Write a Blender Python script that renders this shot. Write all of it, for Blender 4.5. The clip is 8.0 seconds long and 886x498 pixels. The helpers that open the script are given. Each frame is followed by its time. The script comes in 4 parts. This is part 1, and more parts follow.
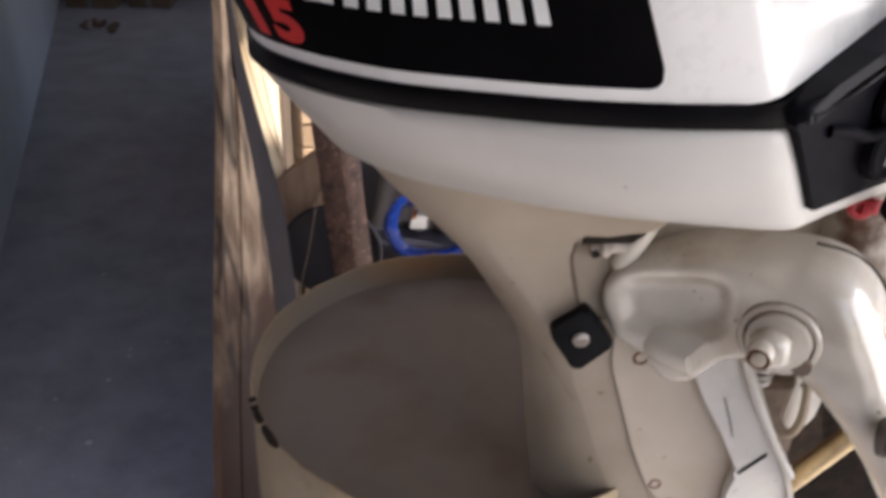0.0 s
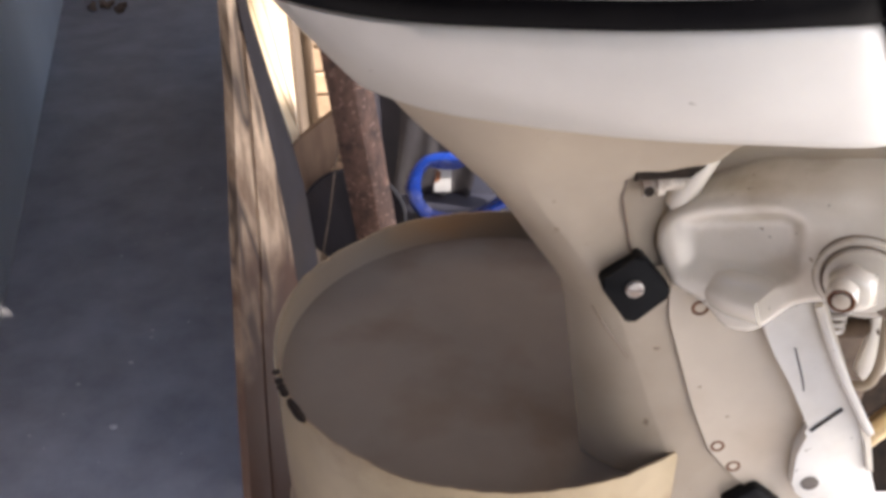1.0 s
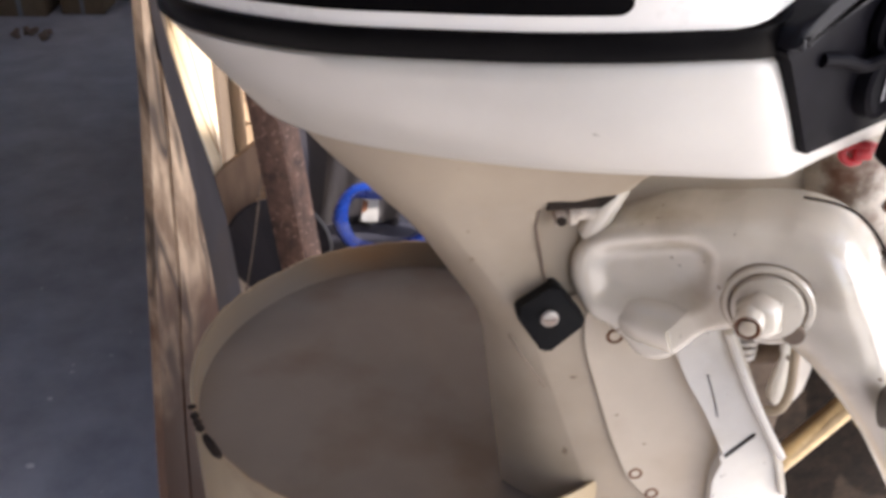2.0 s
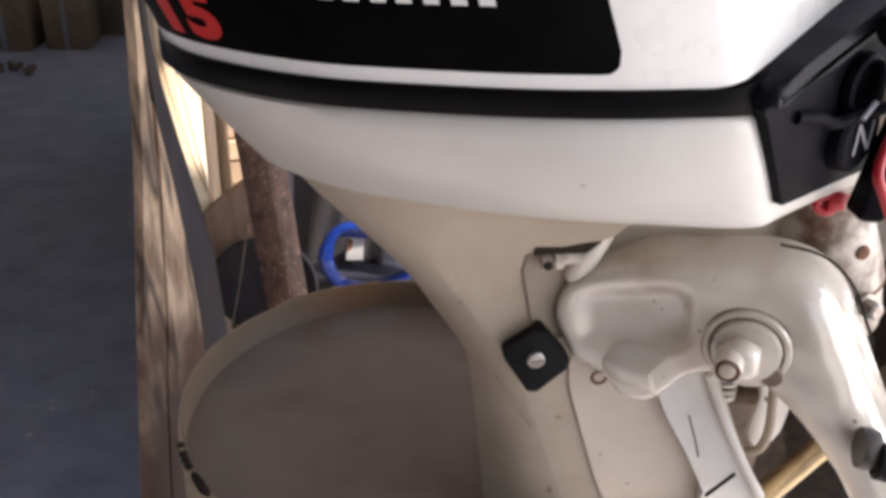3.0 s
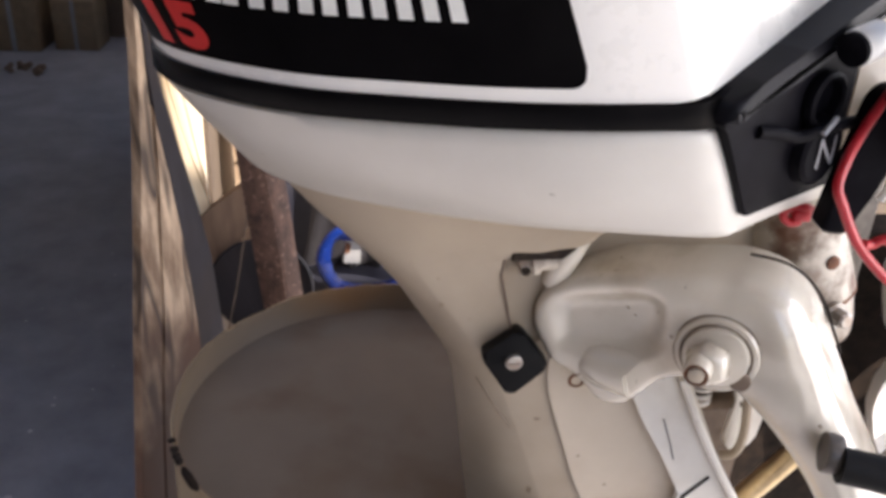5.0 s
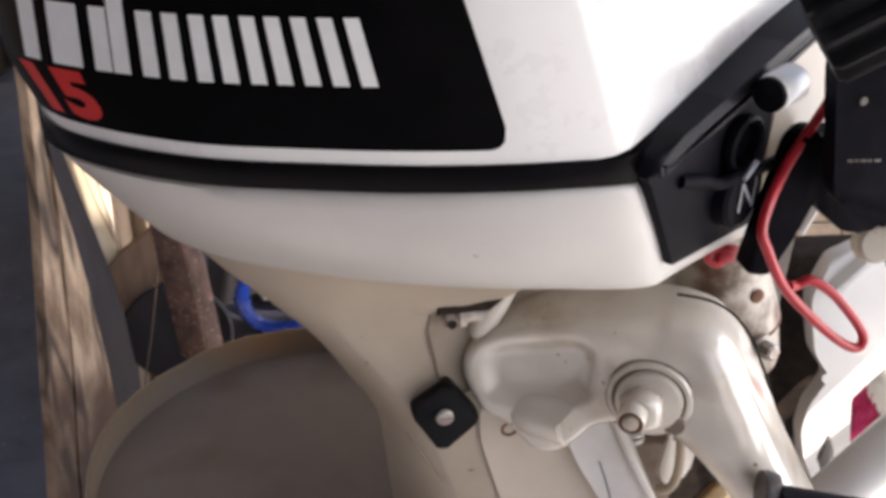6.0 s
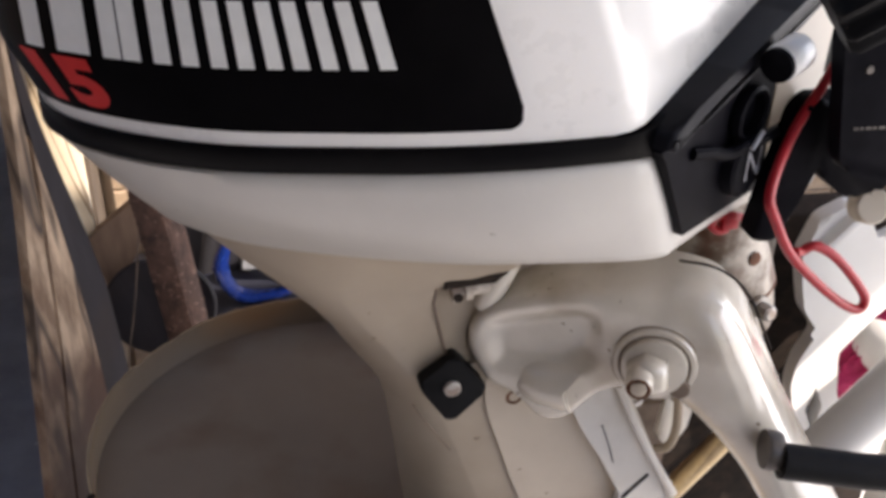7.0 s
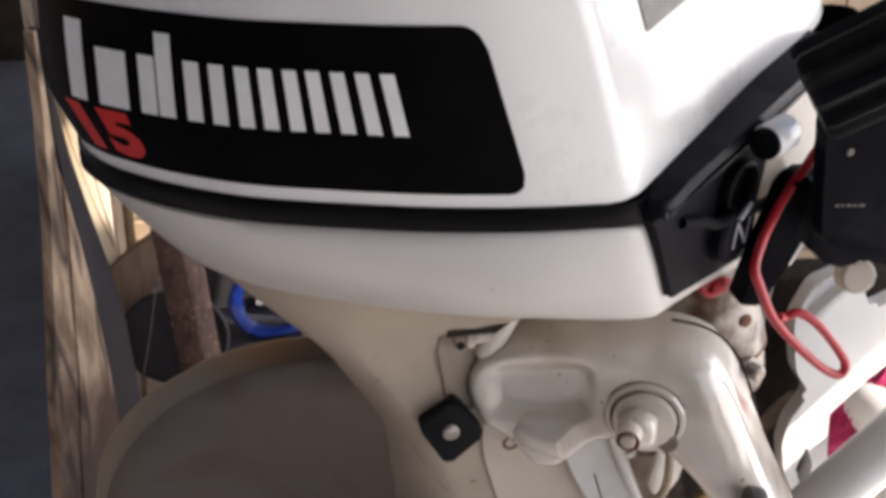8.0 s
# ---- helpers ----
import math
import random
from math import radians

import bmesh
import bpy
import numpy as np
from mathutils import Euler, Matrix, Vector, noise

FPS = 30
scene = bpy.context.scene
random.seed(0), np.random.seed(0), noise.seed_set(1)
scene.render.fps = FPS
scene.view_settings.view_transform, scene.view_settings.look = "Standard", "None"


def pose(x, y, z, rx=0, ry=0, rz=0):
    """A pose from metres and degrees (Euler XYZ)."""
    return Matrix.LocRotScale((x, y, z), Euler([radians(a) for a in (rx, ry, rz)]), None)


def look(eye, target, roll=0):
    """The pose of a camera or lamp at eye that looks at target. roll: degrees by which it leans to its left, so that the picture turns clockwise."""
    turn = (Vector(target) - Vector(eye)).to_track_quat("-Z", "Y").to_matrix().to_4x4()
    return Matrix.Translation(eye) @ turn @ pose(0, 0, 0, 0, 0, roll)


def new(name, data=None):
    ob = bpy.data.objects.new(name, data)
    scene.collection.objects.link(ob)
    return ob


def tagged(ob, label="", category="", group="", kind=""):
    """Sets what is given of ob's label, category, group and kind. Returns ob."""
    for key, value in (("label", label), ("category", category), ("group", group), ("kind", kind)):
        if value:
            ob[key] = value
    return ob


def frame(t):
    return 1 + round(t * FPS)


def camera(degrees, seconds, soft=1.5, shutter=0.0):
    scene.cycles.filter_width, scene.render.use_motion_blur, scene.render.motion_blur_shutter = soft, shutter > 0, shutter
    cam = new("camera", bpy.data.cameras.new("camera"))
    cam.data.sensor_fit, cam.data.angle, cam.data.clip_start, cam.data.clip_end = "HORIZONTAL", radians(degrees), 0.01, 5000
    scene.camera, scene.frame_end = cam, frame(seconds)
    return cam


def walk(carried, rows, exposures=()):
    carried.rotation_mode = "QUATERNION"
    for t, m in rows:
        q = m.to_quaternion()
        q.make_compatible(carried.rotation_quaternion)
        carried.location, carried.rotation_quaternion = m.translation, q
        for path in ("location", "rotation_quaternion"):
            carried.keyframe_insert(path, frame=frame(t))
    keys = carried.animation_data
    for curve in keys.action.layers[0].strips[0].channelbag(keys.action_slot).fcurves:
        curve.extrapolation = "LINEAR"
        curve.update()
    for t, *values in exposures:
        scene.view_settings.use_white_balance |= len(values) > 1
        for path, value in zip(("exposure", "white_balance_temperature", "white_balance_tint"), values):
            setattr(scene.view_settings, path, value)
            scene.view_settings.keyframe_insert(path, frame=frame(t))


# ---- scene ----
cam = camera(51.18, 8.0, soft=3.7, shutter=0.5)
PATH = [
    (0.0, 0.0226, -0.0748, 1.4700, 1.54, -30.67, -1.98),
    (0.5, 0.0340, -0.0670, 1.4532, 3.22, -32.85, 0.81),
    (1.0, 0.0110, -0.0189, 1.4112, 1.39, -32.23, 0.71),
    (1.5, 0.0062, -0.0263, 1.4068, 0.37, -31.67, 0.75),
    (2.0, 0.0278, -0.0155, 1.4101, -2.15, -30.41, -1.03),
    (2.2, 0.0252, -0.0184, 1.4105, -2.49, -30.25, -1.19),
    (3.3, 0.0188, -0.0433, 1.4279, -3.16, -27.74, -2.27),
    (3.5, 0.0210, -0.0516, 1.4265, -2.24, -27.92, -2.90),
    (4.0, 0.0249, -0.0465, 1.4326, -2.45, -28.20, -2.56),
    (4.2, 0.0342, -0.0392, 1.4411, -2.93, -28.65, -1.52),
    (5.3, 0.0406, -0.0554, 1.4361, -2.34, -27.14, -3.14),
    (5.5, 0.0459, -0.0395, 1.4468, -3.75, -26.68, -2.85),
    (6.0, 0.0395, -0.0144, 1.4553, -8.05, -27.00, -2.02),
    (6.5, 0.0227, 0.0108, 1.4561, -10.69, -28.60, -1.38),
    (7.0, 0.0075, -0.0044, 1.4674, -10.95, -29.61, -1.58),
    (7.5, 0.0181, -0.0195, 1.4856, -9.29, -29.63, -2.31),
    (8.0, 0.0067, -0.0362, 1.4947, -9.02, -27.23, -3.39),
]
walk(cam, [(t, pose(x, y, z, 90 + pitch, roll, yaw)) for t, x, y, z, yaw, pitch, roll in PATH], [(0.0, 0.9, 6650, 17), (0.5, 1.3, 6650, 17), (1.5, 1.52, 6650, 17), (2.2, 1.42, 6650, 17), (3.5, 1.1, 6650, 17), (5.5, 1.19, 6650, 17), (6.5, 0.8, 6650, 17), (8.0, 0.74, 6650, 17)])

# ---------------------------------------------------------------- world, sun
SUN_DIR = Vector((0.62, -0.46, 0.69)).normalized()
world = bpy.data.worlds.new("world")
scene.world = world
world.use_nodes = True
wn = world.node_tree
sky = wn.nodes.new("ShaderNodeTexSky")
sky.sky_type, sky.sun_disc = 'NISHITA', False
sky.sun_elevation = math.asin(SUN_DIR.z)
sky.sun_rotation = math.atan2(SUN_DIR.x, SUN_DIR.y)
wn.links.new(sky.outputs[0], wn.nodes["Background"].inputs[0])
wn.nodes["Background"].inputs[1].default_value = 0.15
sun_data = bpy.data.lights.new("sun", 'SUN')
sun_data.energy, sun_data.angle, sun_data.color = 5.0, radians(0.6), (1.0, 0.93, 0.82)
sun = new("sun", sun_data)
sun.matrix_world = look(SUN_DIR * 10, (0, 0, 0))
# area lamp added on the right to brighten the motor's front; no source seen there
fill_data = bpy.data.lights.new("fill_lamp_right", 'AREA')
fill_data.shape, fill_data.size, fill_data.size_y = 'RECTANGLE', 3.1, 1.9
fill_data.energy, fill_data.color = 39.0, (.96, .98, 1.0)
fill_lamp = new("fill_lamp_right", fill_data)
fill_lamp.matrix_world = look((2.38, -.10, 1.35), (0, -.10, 1.35))


# ---------------------------------------------------------------- materials
def material(name, dark, light, scale=12.0, rough=(0.4, 0.6), metal=0.0, bump=0.0, stretch=(1, 1, 1), stain=None, stain_scale=3.0, stain_amount=0.5, coat=0.0, turn=(0, 0, 0), vary=0.0, gloss=0.5, ramp_at=(.3, .7), lines=None, specks=None):
    """Two-scale procedural surface: fine grain between two tones, and broader stains."""
    m = bpy.data.materials.new(name)
    m.use_nodes = True
    n, l = m.node_tree.nodes, m.node_tree.links
    b = n["Principled BSDF"]
    co = n.new("ShaderNodeTexCoord")
    mp = n.new("ShaderNodeMapping")
    mp.vector_type = 'TEXTURE'
    mp.inputs["Scale"].default_value = [1 / a for a in stretch]
    mp.inputs["Rotation"].default_value = [radians(a) for a in turn]
    l.new(co.outputs["Object"], mp.inputs["Vector"])
    fine = n.new("ShaderNodeTexNoise")
    fine.inputs["Scale"].default_value, fine.inputs["Detail"].default_value, fine.inputs["Roughness"].default_value = scale, 8, 0.65
    l.new(mp.outputs[0], fine.inputs["Vector"])
    ramp = n.new("ShaderNodeValToRGB")
    ramp.color_ramp.elements[0].position, ramp.color_ramp.elements[1].position = ramp_at
    ramp.color_ramp.elements[0].color, ramp.color_ramp.elements[1].color = (*dark, 1), (*light, 1)
    l.new(fine.outputs[0], ramp.inputs[0])
    colour = ramp.outputs[0]
    if stain:
        broad = n.new("ShaderNodeTexNoise")
        broad.inputs["Scale"].default_value, broad.inputs["Detail"].default_value = stain_scale, 6
        l.new(co.outputs["Object"], broad.inputs["Vector"])
        r2 = n.new("ShaderNodeValToRGB")
        r2.color_ramp.elements[0].position, r2.color_ramp.elements[1].position = 0.52, 0.72
        l.new(broad.outputs[0], r2.inputs[0])
        mul = n.new("ShaderNodeMath")
        mul.operation = 'MULTIPLY'
        mul.inputs[1].default_value = stain_amount
        l.new(r2.outputs[0], mul.inputs[0])
        mix = n.new("ShaderNodeMix")
        mix.data_type = 'RGBA'
        l.new(mul.outputs[0], mix.inputs[0])
        l.new(colour, mix.inputs[6])
        mix.inputs[7].default_value = (*stain, 1)
        colour = mix.outputs[2]
    if lines:
        mp2 = n.new("ShaderNodeMapping")
        mp2.vector_type = 'TEXTURE'
        mp2.inputs["Scale"].default_value = [1 / a for a in lines[1]]
        mp2.inputs["Rotation"].default_value = [radians(a) for a in turn]
        l.new(co.outputs["Object"], mp2.inputs["Vector"])
        vein = n.new("ShaderNodeTexNoise")
        vein.inputs["Scale"].default_value, vein.inputs["Detail"].default_value = 1.0, 2
        l.new(mp2.outputs[0], vein.inputs["Vector"])
        dev = n.new("ShaderNodeMath")
        dev.operation = 'SUBTRACT'
        dev.inputs[1].default_value = .5
        l.new(vein.outputs[0], dev.inputs[0])
        mag = n.new("ShaderNodeMath")
        mag.operation = 'ABSOLUTE'
        l.new(dev.outputs[0], mag.inputs[0])
        r3 = n.new("ShaderNodeMapRange")
        r3.inputs[1].default_value, r3.inputs[2].default_value = .004, lines[2]
        r3.inputs[3].default_value, r3.inputs[4].default_value = .85, 0
        l.new(mag.outputs[0], r3.inputs[0])
        mx3 = n.new("ShaderNodeMix")
        mx3.data_type = 'RGBA'
        l.new(r3.outputs[0], mx3.inputs[0])
        l.new(colour, mx3.inputs[6])
        mx3.inputs[7].default_value = (*lines[0], 1)
        colour = mx3.outputs[2]
    if specks:
        dots = n.new("ShaderNodeTexNoise")
        dots.inputs["Scale"].default_value, dots.inputs["Detail"].default_value = specks[1], 3
        l.new(co.outputs["Object"], dots.inputs["Vector"])
        r4 = n.new("ShaderNodeMapRange")
        r4.inputs[1].default_value, r4.inputs[2].default_value = specks[2], specks[2] + .05
        r4.inputs[3].default_value, r4.inputs[4].default_value = 0, .85
        l.new(dots.outputs[0], r4.inputs[0])
        mx4 = n.new("ShaderNodeMix")
        mx4.data_type = 'RGBA'
        l.new(r4.outputs[0], mx4.inputs[0])
        l.new(colour, mx4.inputs[6])
        mx4.inputs[7].default_value = (*specks[0], 1)
        colour = mx4.outputs[2]
    if vary:
        info = n.new("ShaderNodeObjectInfo")
        hsv = n.new("ShaderNodeHueSaturation")
        rng = n.new("ShaderNodeMapRange")
        rng.inputs[3].default_value, rng.inputs[4].default_value = 1 - vary, 1 + vary
        l.new(info.outputs["Random"], rng.inputs[0])
        l.new(rng.outputs[0], hsv.inputs["Value"])
        l.new(colour, hsv.inputs["Color"])
        colour = hsv.outputs[0]
    l.new(colour, b.inputs["Base Color"])
    rr = n.new("ShaderNodeMapRange")
    rr.inputs[3].default_value, rr.inputs[4].default_value = rough
    l.new(fine.outputs[0], rr.inputs[0])
    l.new(rr.outputs[0], b.inputs["Roughness"])
    b.inputs["Metallic"].default_value = metal
    b.inputs["Coat Weight"].default_value = coat
    b.inputs["Coat Roughness"].default_value = 0.12
    b.inputs["Specular IOR Level"].default_value = gloss
    if bump:
        bp = n.new("ShaderNodeBump")
        bp.inputs["Strength"].default_value, bp.inputs["Distance"].default_value = bump, 0.002
        l.new(fine.outputs[0], bp.inputs["Height"])
        l.new(bp.outputs[0], b.inputs["Normal"])
    return m


COWL_WHITE = material("cowl_white", (.76, .74, .70), (.82, .80, .76), 9, (.22, .34), coat=.5, stain=(.66, .63, .56), stain_scale=7, stain_amount=.2)
# The cowl's white again, darkened in colour for the shaded underside.
COWL_WHITE_SHADED = material("cowl_white_shaded", (.50, .477, .432), (.56, .535, .49), 10, (.32, .46), coat=.2, stain=(.42, .385, .33), stain_scale=9, stain_amount=.25, specks=((.30, .27, .23), 55, .715))
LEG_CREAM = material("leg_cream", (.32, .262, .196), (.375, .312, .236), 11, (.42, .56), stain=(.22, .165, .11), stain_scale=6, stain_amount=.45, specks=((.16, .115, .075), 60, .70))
CAST_CREAM = material("cast_cream", (.545, .497, .412), (.625, .572, .480), 14, (.12, .24), coat=1.0, stain=(.30, .22, .14), stain_scale=15, stain_amount=.55, bump=.05, specks=((.12, .07, .04), 95, .70))
PLATE_CREAM = material("plate_cream", (.47, .405, .32), (.54, .47, .375), 12, (.36, .5), stain=(.32, .235, .155), stain_scale=10, stain_amount=.35, specks=((.16, .09, .05), 110, .70))
PLATE_WHITE = material("plate_white", (.68, .655, .60), (.75, .725, .67), 18, (.3, .42), stain=(.42, .36, .27), stain_scale=16, stain_amount=.3, specks=((.16, .11, .07), 120, .69))
DECAL_BLACK = material("decal_black", (.002, .0018, .0022), (.004, .0036, .004), 30, (.28, .38), gloss=.05)
BLACK_PLASTIC = material("black_plastic", (.0035, .0032, .0045), (.009, .0085, .011), 60, (.38, .52), bump=.1, gloss=.03)
PANEL_EDGE = material("black_satin", (.006, .006, .008), (.012, .012, .016), 60, (.34, .46), bump=.1, gloss=.10)
RUBBER = material("black_rubber", (.004, .004, .0045), (.009, .0085, .009), 50, (.42, .6), bump=.15, gloss=.12)
DECAL_WHITE = material("decal_white", (.74, .74, .70), (.82, .82, .78), 60, (.4, .5))
DECAL_RED = material("decal_red", (.52, .012, .012), (.62, .02, .018), 60, (.4, .5))
LETTER_GLINT_GREY = material("letter_glint_grey", (.24, .24, .26), (.34, .34, .36), 60, (.4, .5))
STEEL = material("steel", (.34, .32, .29), (.50, .47, .43), 70, (.38, .58), metal=.8, stain=(.24, .12, .06), stain_scale=60, stain_amount=.6)
RUSTY_CAST = material("rusty_cast", (.15, .105, .072), (.52, .46, .38), 26, (.35, .6), stain=(.11, .040, .016), stain_scale=34, stain_amount=1.0, bump=.4, ramp_at=(.40, .58))
WEAR = material("worn_brown", (.10, .068, .046), (.21, .155, .115), 50, (.5, .7), bump=.2)
RUST = material("rust", (.085, .030, .013), (.20, .080, .036), 60, (.7, .9), bump=.5)
POST_RUST = material("post_rust", (.050, .026, .020), (.165, .092, .066), 60, (.6, .85), bump=.7, stretch=(1, 1, .6), stain=(.05, .026, .020), stain_scale=22, stain_amount=.5, ramp_at=(.36, .66), specks=((.22, .135, .10), 110, .60))
BRASS = material("brass", (.46, .34, .18), (.66, .53, .33), 40, (.22, .4), metal=1.0, stain=(.20, .13, .07), stain_scale=25, stain_amount=.4)
GREY_METAL = material("dark_metal", (.08, .07, .065), (.18, .16, .14), 60, (.35, .55), metal=.7)
RED_CORD = material("red_cord", (.36, .006, .014), (.46, .014, .022), 90, (.3, .45))
MAGENTA = material("magenta_cloth", (.30, .010, .060), (.50, .035, .14), 120, (.85, 1), bump=.4)
DRUM = material("drum_plastic", (.28, .212, .122), (.37, .288, .172), 14, (.35, .55), stain=(.13, .070, .028), stain_scale=9, stain_amount=.8, bump=.05)
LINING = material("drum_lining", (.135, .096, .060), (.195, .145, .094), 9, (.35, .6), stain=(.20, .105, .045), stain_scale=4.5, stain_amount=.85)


def lower_colour(m, z_low, z_high, low_tone, wobble=.05):
    """A second colour below an uneven height, over the material's own colour."""
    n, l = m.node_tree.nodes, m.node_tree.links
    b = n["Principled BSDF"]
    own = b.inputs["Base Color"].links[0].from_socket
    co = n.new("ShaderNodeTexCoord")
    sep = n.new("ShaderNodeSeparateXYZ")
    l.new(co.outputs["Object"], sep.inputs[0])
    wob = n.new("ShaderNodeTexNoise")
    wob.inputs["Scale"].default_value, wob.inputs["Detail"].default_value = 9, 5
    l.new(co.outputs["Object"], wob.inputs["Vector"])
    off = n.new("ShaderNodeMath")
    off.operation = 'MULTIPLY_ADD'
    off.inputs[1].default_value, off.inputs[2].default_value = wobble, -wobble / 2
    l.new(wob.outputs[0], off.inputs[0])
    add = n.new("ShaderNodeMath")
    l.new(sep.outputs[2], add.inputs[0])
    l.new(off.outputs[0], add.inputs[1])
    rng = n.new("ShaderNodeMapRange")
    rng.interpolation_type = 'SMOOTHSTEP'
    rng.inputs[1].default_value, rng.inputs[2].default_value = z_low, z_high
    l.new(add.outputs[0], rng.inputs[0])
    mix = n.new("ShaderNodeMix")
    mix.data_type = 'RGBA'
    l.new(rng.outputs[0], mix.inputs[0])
    mix.inputs[6].default_value = (*low_tone, 1)
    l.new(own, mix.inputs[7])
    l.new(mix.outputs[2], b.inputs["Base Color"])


# The lining turns grey-brown from just under the rim downwards.
lower_colour(LINING, .745, .800, (.165, .132, .103), .06)
# Near-black of the drum's chips, also painted in for shade by the brackets.
CHIP_AND_SHADE = material("chip_and_shade_black", (.010, .008, .007), (.034, .024, .018), 80, (.7, .9), gloss=.12)
WATER = material("murky_water", (.130, .106, .084), (.162, .133, .107), 6.0, (.26, .44), stain=(.102, .066, .042), stain_scale=6.5, stain_amount=.85, gloss=.3)
FLOOR = material("dark_concrete", (.265, .260, .278), (.405, .398, .418), 7, (.36, .58), stain=(.48, .48, .52), stain_scale=4.5, stain_amount=.45, bump=.15)
WALL_GREY = material("grey_paint", (.50, .51, .54), (.58, .59, .62), 4, (.5, .7), stain=(.38, .38, .41), stain_scale=2, stain_amount=.4)
WALL_BROWN = material("brown_board", (.10, .075, .055), (.16, .12, .085), 5, (.6, .8), stain=(.06, .045, .035), stain_scale=2, stain_amount=.5)
ROOF = material("unseen_roof", (.20, .18, .15), (.28, .25, .21), 6, (.7, .9))
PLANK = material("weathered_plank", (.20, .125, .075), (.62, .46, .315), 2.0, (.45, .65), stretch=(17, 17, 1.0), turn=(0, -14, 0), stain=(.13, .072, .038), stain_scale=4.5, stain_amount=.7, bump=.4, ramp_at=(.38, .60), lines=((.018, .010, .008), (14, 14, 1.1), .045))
# The plank turns dark red-brown towards its lower end, along an uneven edge.
lower_colour(PLANK, .60, .82, (.080, .031, .013), .50)
# Lit copy of the plank wood, the sun's brightness put into its colour.
PLANK_SUNLIT = material("sunlit_plank", (.62, .49, .32), (.84, .74, .56), 2.4, (.5, .7), stretch=(16, 16, .9), turn=(0, -12, 0), stain=(.34, .20, .09), stain_scale=7, stain_amount=.4, bump=.4, ramp_at=(.36, .6), lines=((.20, .10, .04), (22, 22, 1.2), .02))
PLANK_DARK = material("near_black_wood", (.011, .0098, .0125), (.034, .030, .035), 3.0, (.5, .7), stretch=(10, 10, .9), turn=(0, -20, 0), stain=(.05, .032, .021), stain_scale=6, stain_amount=.4, bump=.2, gloss=.3)
OFFCUT = material("offcut_wood", (.14, .085, .055), (.26, .175, .12), 5, (.55, .75), stretch=(8, 1, 1.5), bump=.3)
BRICK = material("brick", (.42, .30, .20), (.58, .44, .31), 22, (.75, .9), bump=.5, vary=.16)
MORTAR = material("mortar", (.38, .33, .27), (.46, .41, .34), 30, (.85, .95), bump=.4)
NAVY = material("navy_plastic", (.028, .030, .045), (.050, .052, .072), 8, (.3, .5), stain=(.10, .09, .09), stain_scale=4, stain_amount=.4)
CLEAR_SHEET = material("dusty_sheet", (.03, .028, .034), (.085, .08, .085), 6, (.25, .4), stretch=(6, 1, 1))
HOSE_BLUE = material("blue_hose", (0.004, 0.019, 0.149), (0.007, 0.037, 0.236), 20, (.2, .34), coat=.3)
LABEL_WHITE = material("white_label", (.28, .28, .28), (.34, .34, .34), 40, (.5, .6))
CARD = material("cardboard", (.20, .14, .085), (.29, .21, .13), 20, (.8, .9))
CRUMB = material("pale_chips", (.55, .54, .52), (.72, .70, .68), 40, (.7, .9))
GROUND = material("yard_ground", (.54, .52, .49), (.64, .62, .58), 6, (.85, .95), bump=.4)
STAND_WHITE = material("stand_white", (.74, .73, .70), (.80, .79, .76), 12, (.28, .4), coat=.3)


# ---------------------------------------------------------------- mesh helpers
def finish(name, bm, mat, angle=35):
    bmesh.ops.recalc_face_normals(bm, faces=bm.faces)
    me = bpy.data.meshes.new(name)
    bm.to_mesh(me)
    bm.free()
    me.materials.append(mat)
    me.polygons.foreach_set("use_smooth", [True] * len(me.polygons))
    me.set_sharp_from_angle(angle=radians(angle))
    return me


def part(name, bm, mat, parent, label="", angle=35):
    ob = new(name, finish(name, bm, mat, angle))
    ob.parent = parent
    return tagged(ob, label)


def empty(name, at, label, category, group="", kind=""):
    ob = new(name)
    ob.empty_display_size = 0.05
    ob.location = at
    bpy.context.view_layer.update()
    return tagged(ob, label, category, group, kind)


def solid(name, bm, mat, label="", category="", group="", kind="", angle=35):
    return tagged(new(name, finish(name, bm, mat, angle)), label, category, group, kind)


def shift(bm, parent):
    """Brings geometry given in world places into the frame of its thing."""
    bmesh.ops.translate(bm, verts=bm.verts, vec=-parent.matrix_world.translation)
    return bm


def box_bm(lo, hi, bevel=0.0, segments=2):
    bm = bmesh.new()
    bmesh.ops.create_cube(bm, size=1)
    for v in bm.verts:
        v.co = Vector([lo[i] + (v.co[i] + .5) * (hi[i] - lo[i]) for i in range(3)])
    if bevel:
        bmesh.ops.bevel(bm, geom=bm.edges[:], offset=bevel, segments=segments, profile=.5, affect='EDGES')
    return bm


def prism_bm(poly, origin, u, v, depth, bevel=0.0, segments=3, back=True):
    """A flat outline, in the plane of u and v, pushed back by depth along u x v; its front edge rounded."""
    u, v, origin = Vector(u).normalized(), Vector(v).normalized(), Vector(origin)
    w = v.cross(u).normalized()
    bm = bmesh.new()
    front = [bm.verts.new(origin + a * u + b * v) for a, b in poly]
    rear = [bm.verts.new(origin + a * u + b * v + depth * w) for a, b in poly]
    face = bm.faces.new(front)
    bm.faces.new(rear[::-1])
    for i in range(len(poly)):
        j = (i + 1) % len(poly)
        bm.faces.new((front[i], rear[i], rear[j], front[j]))
    if bevel:
        edges = list(face.edges)
        bmesh.ops.bevel(bm, geom=edges, offset=bevel, segments=segments, profile=.5, affect='EDGES')
    return bm


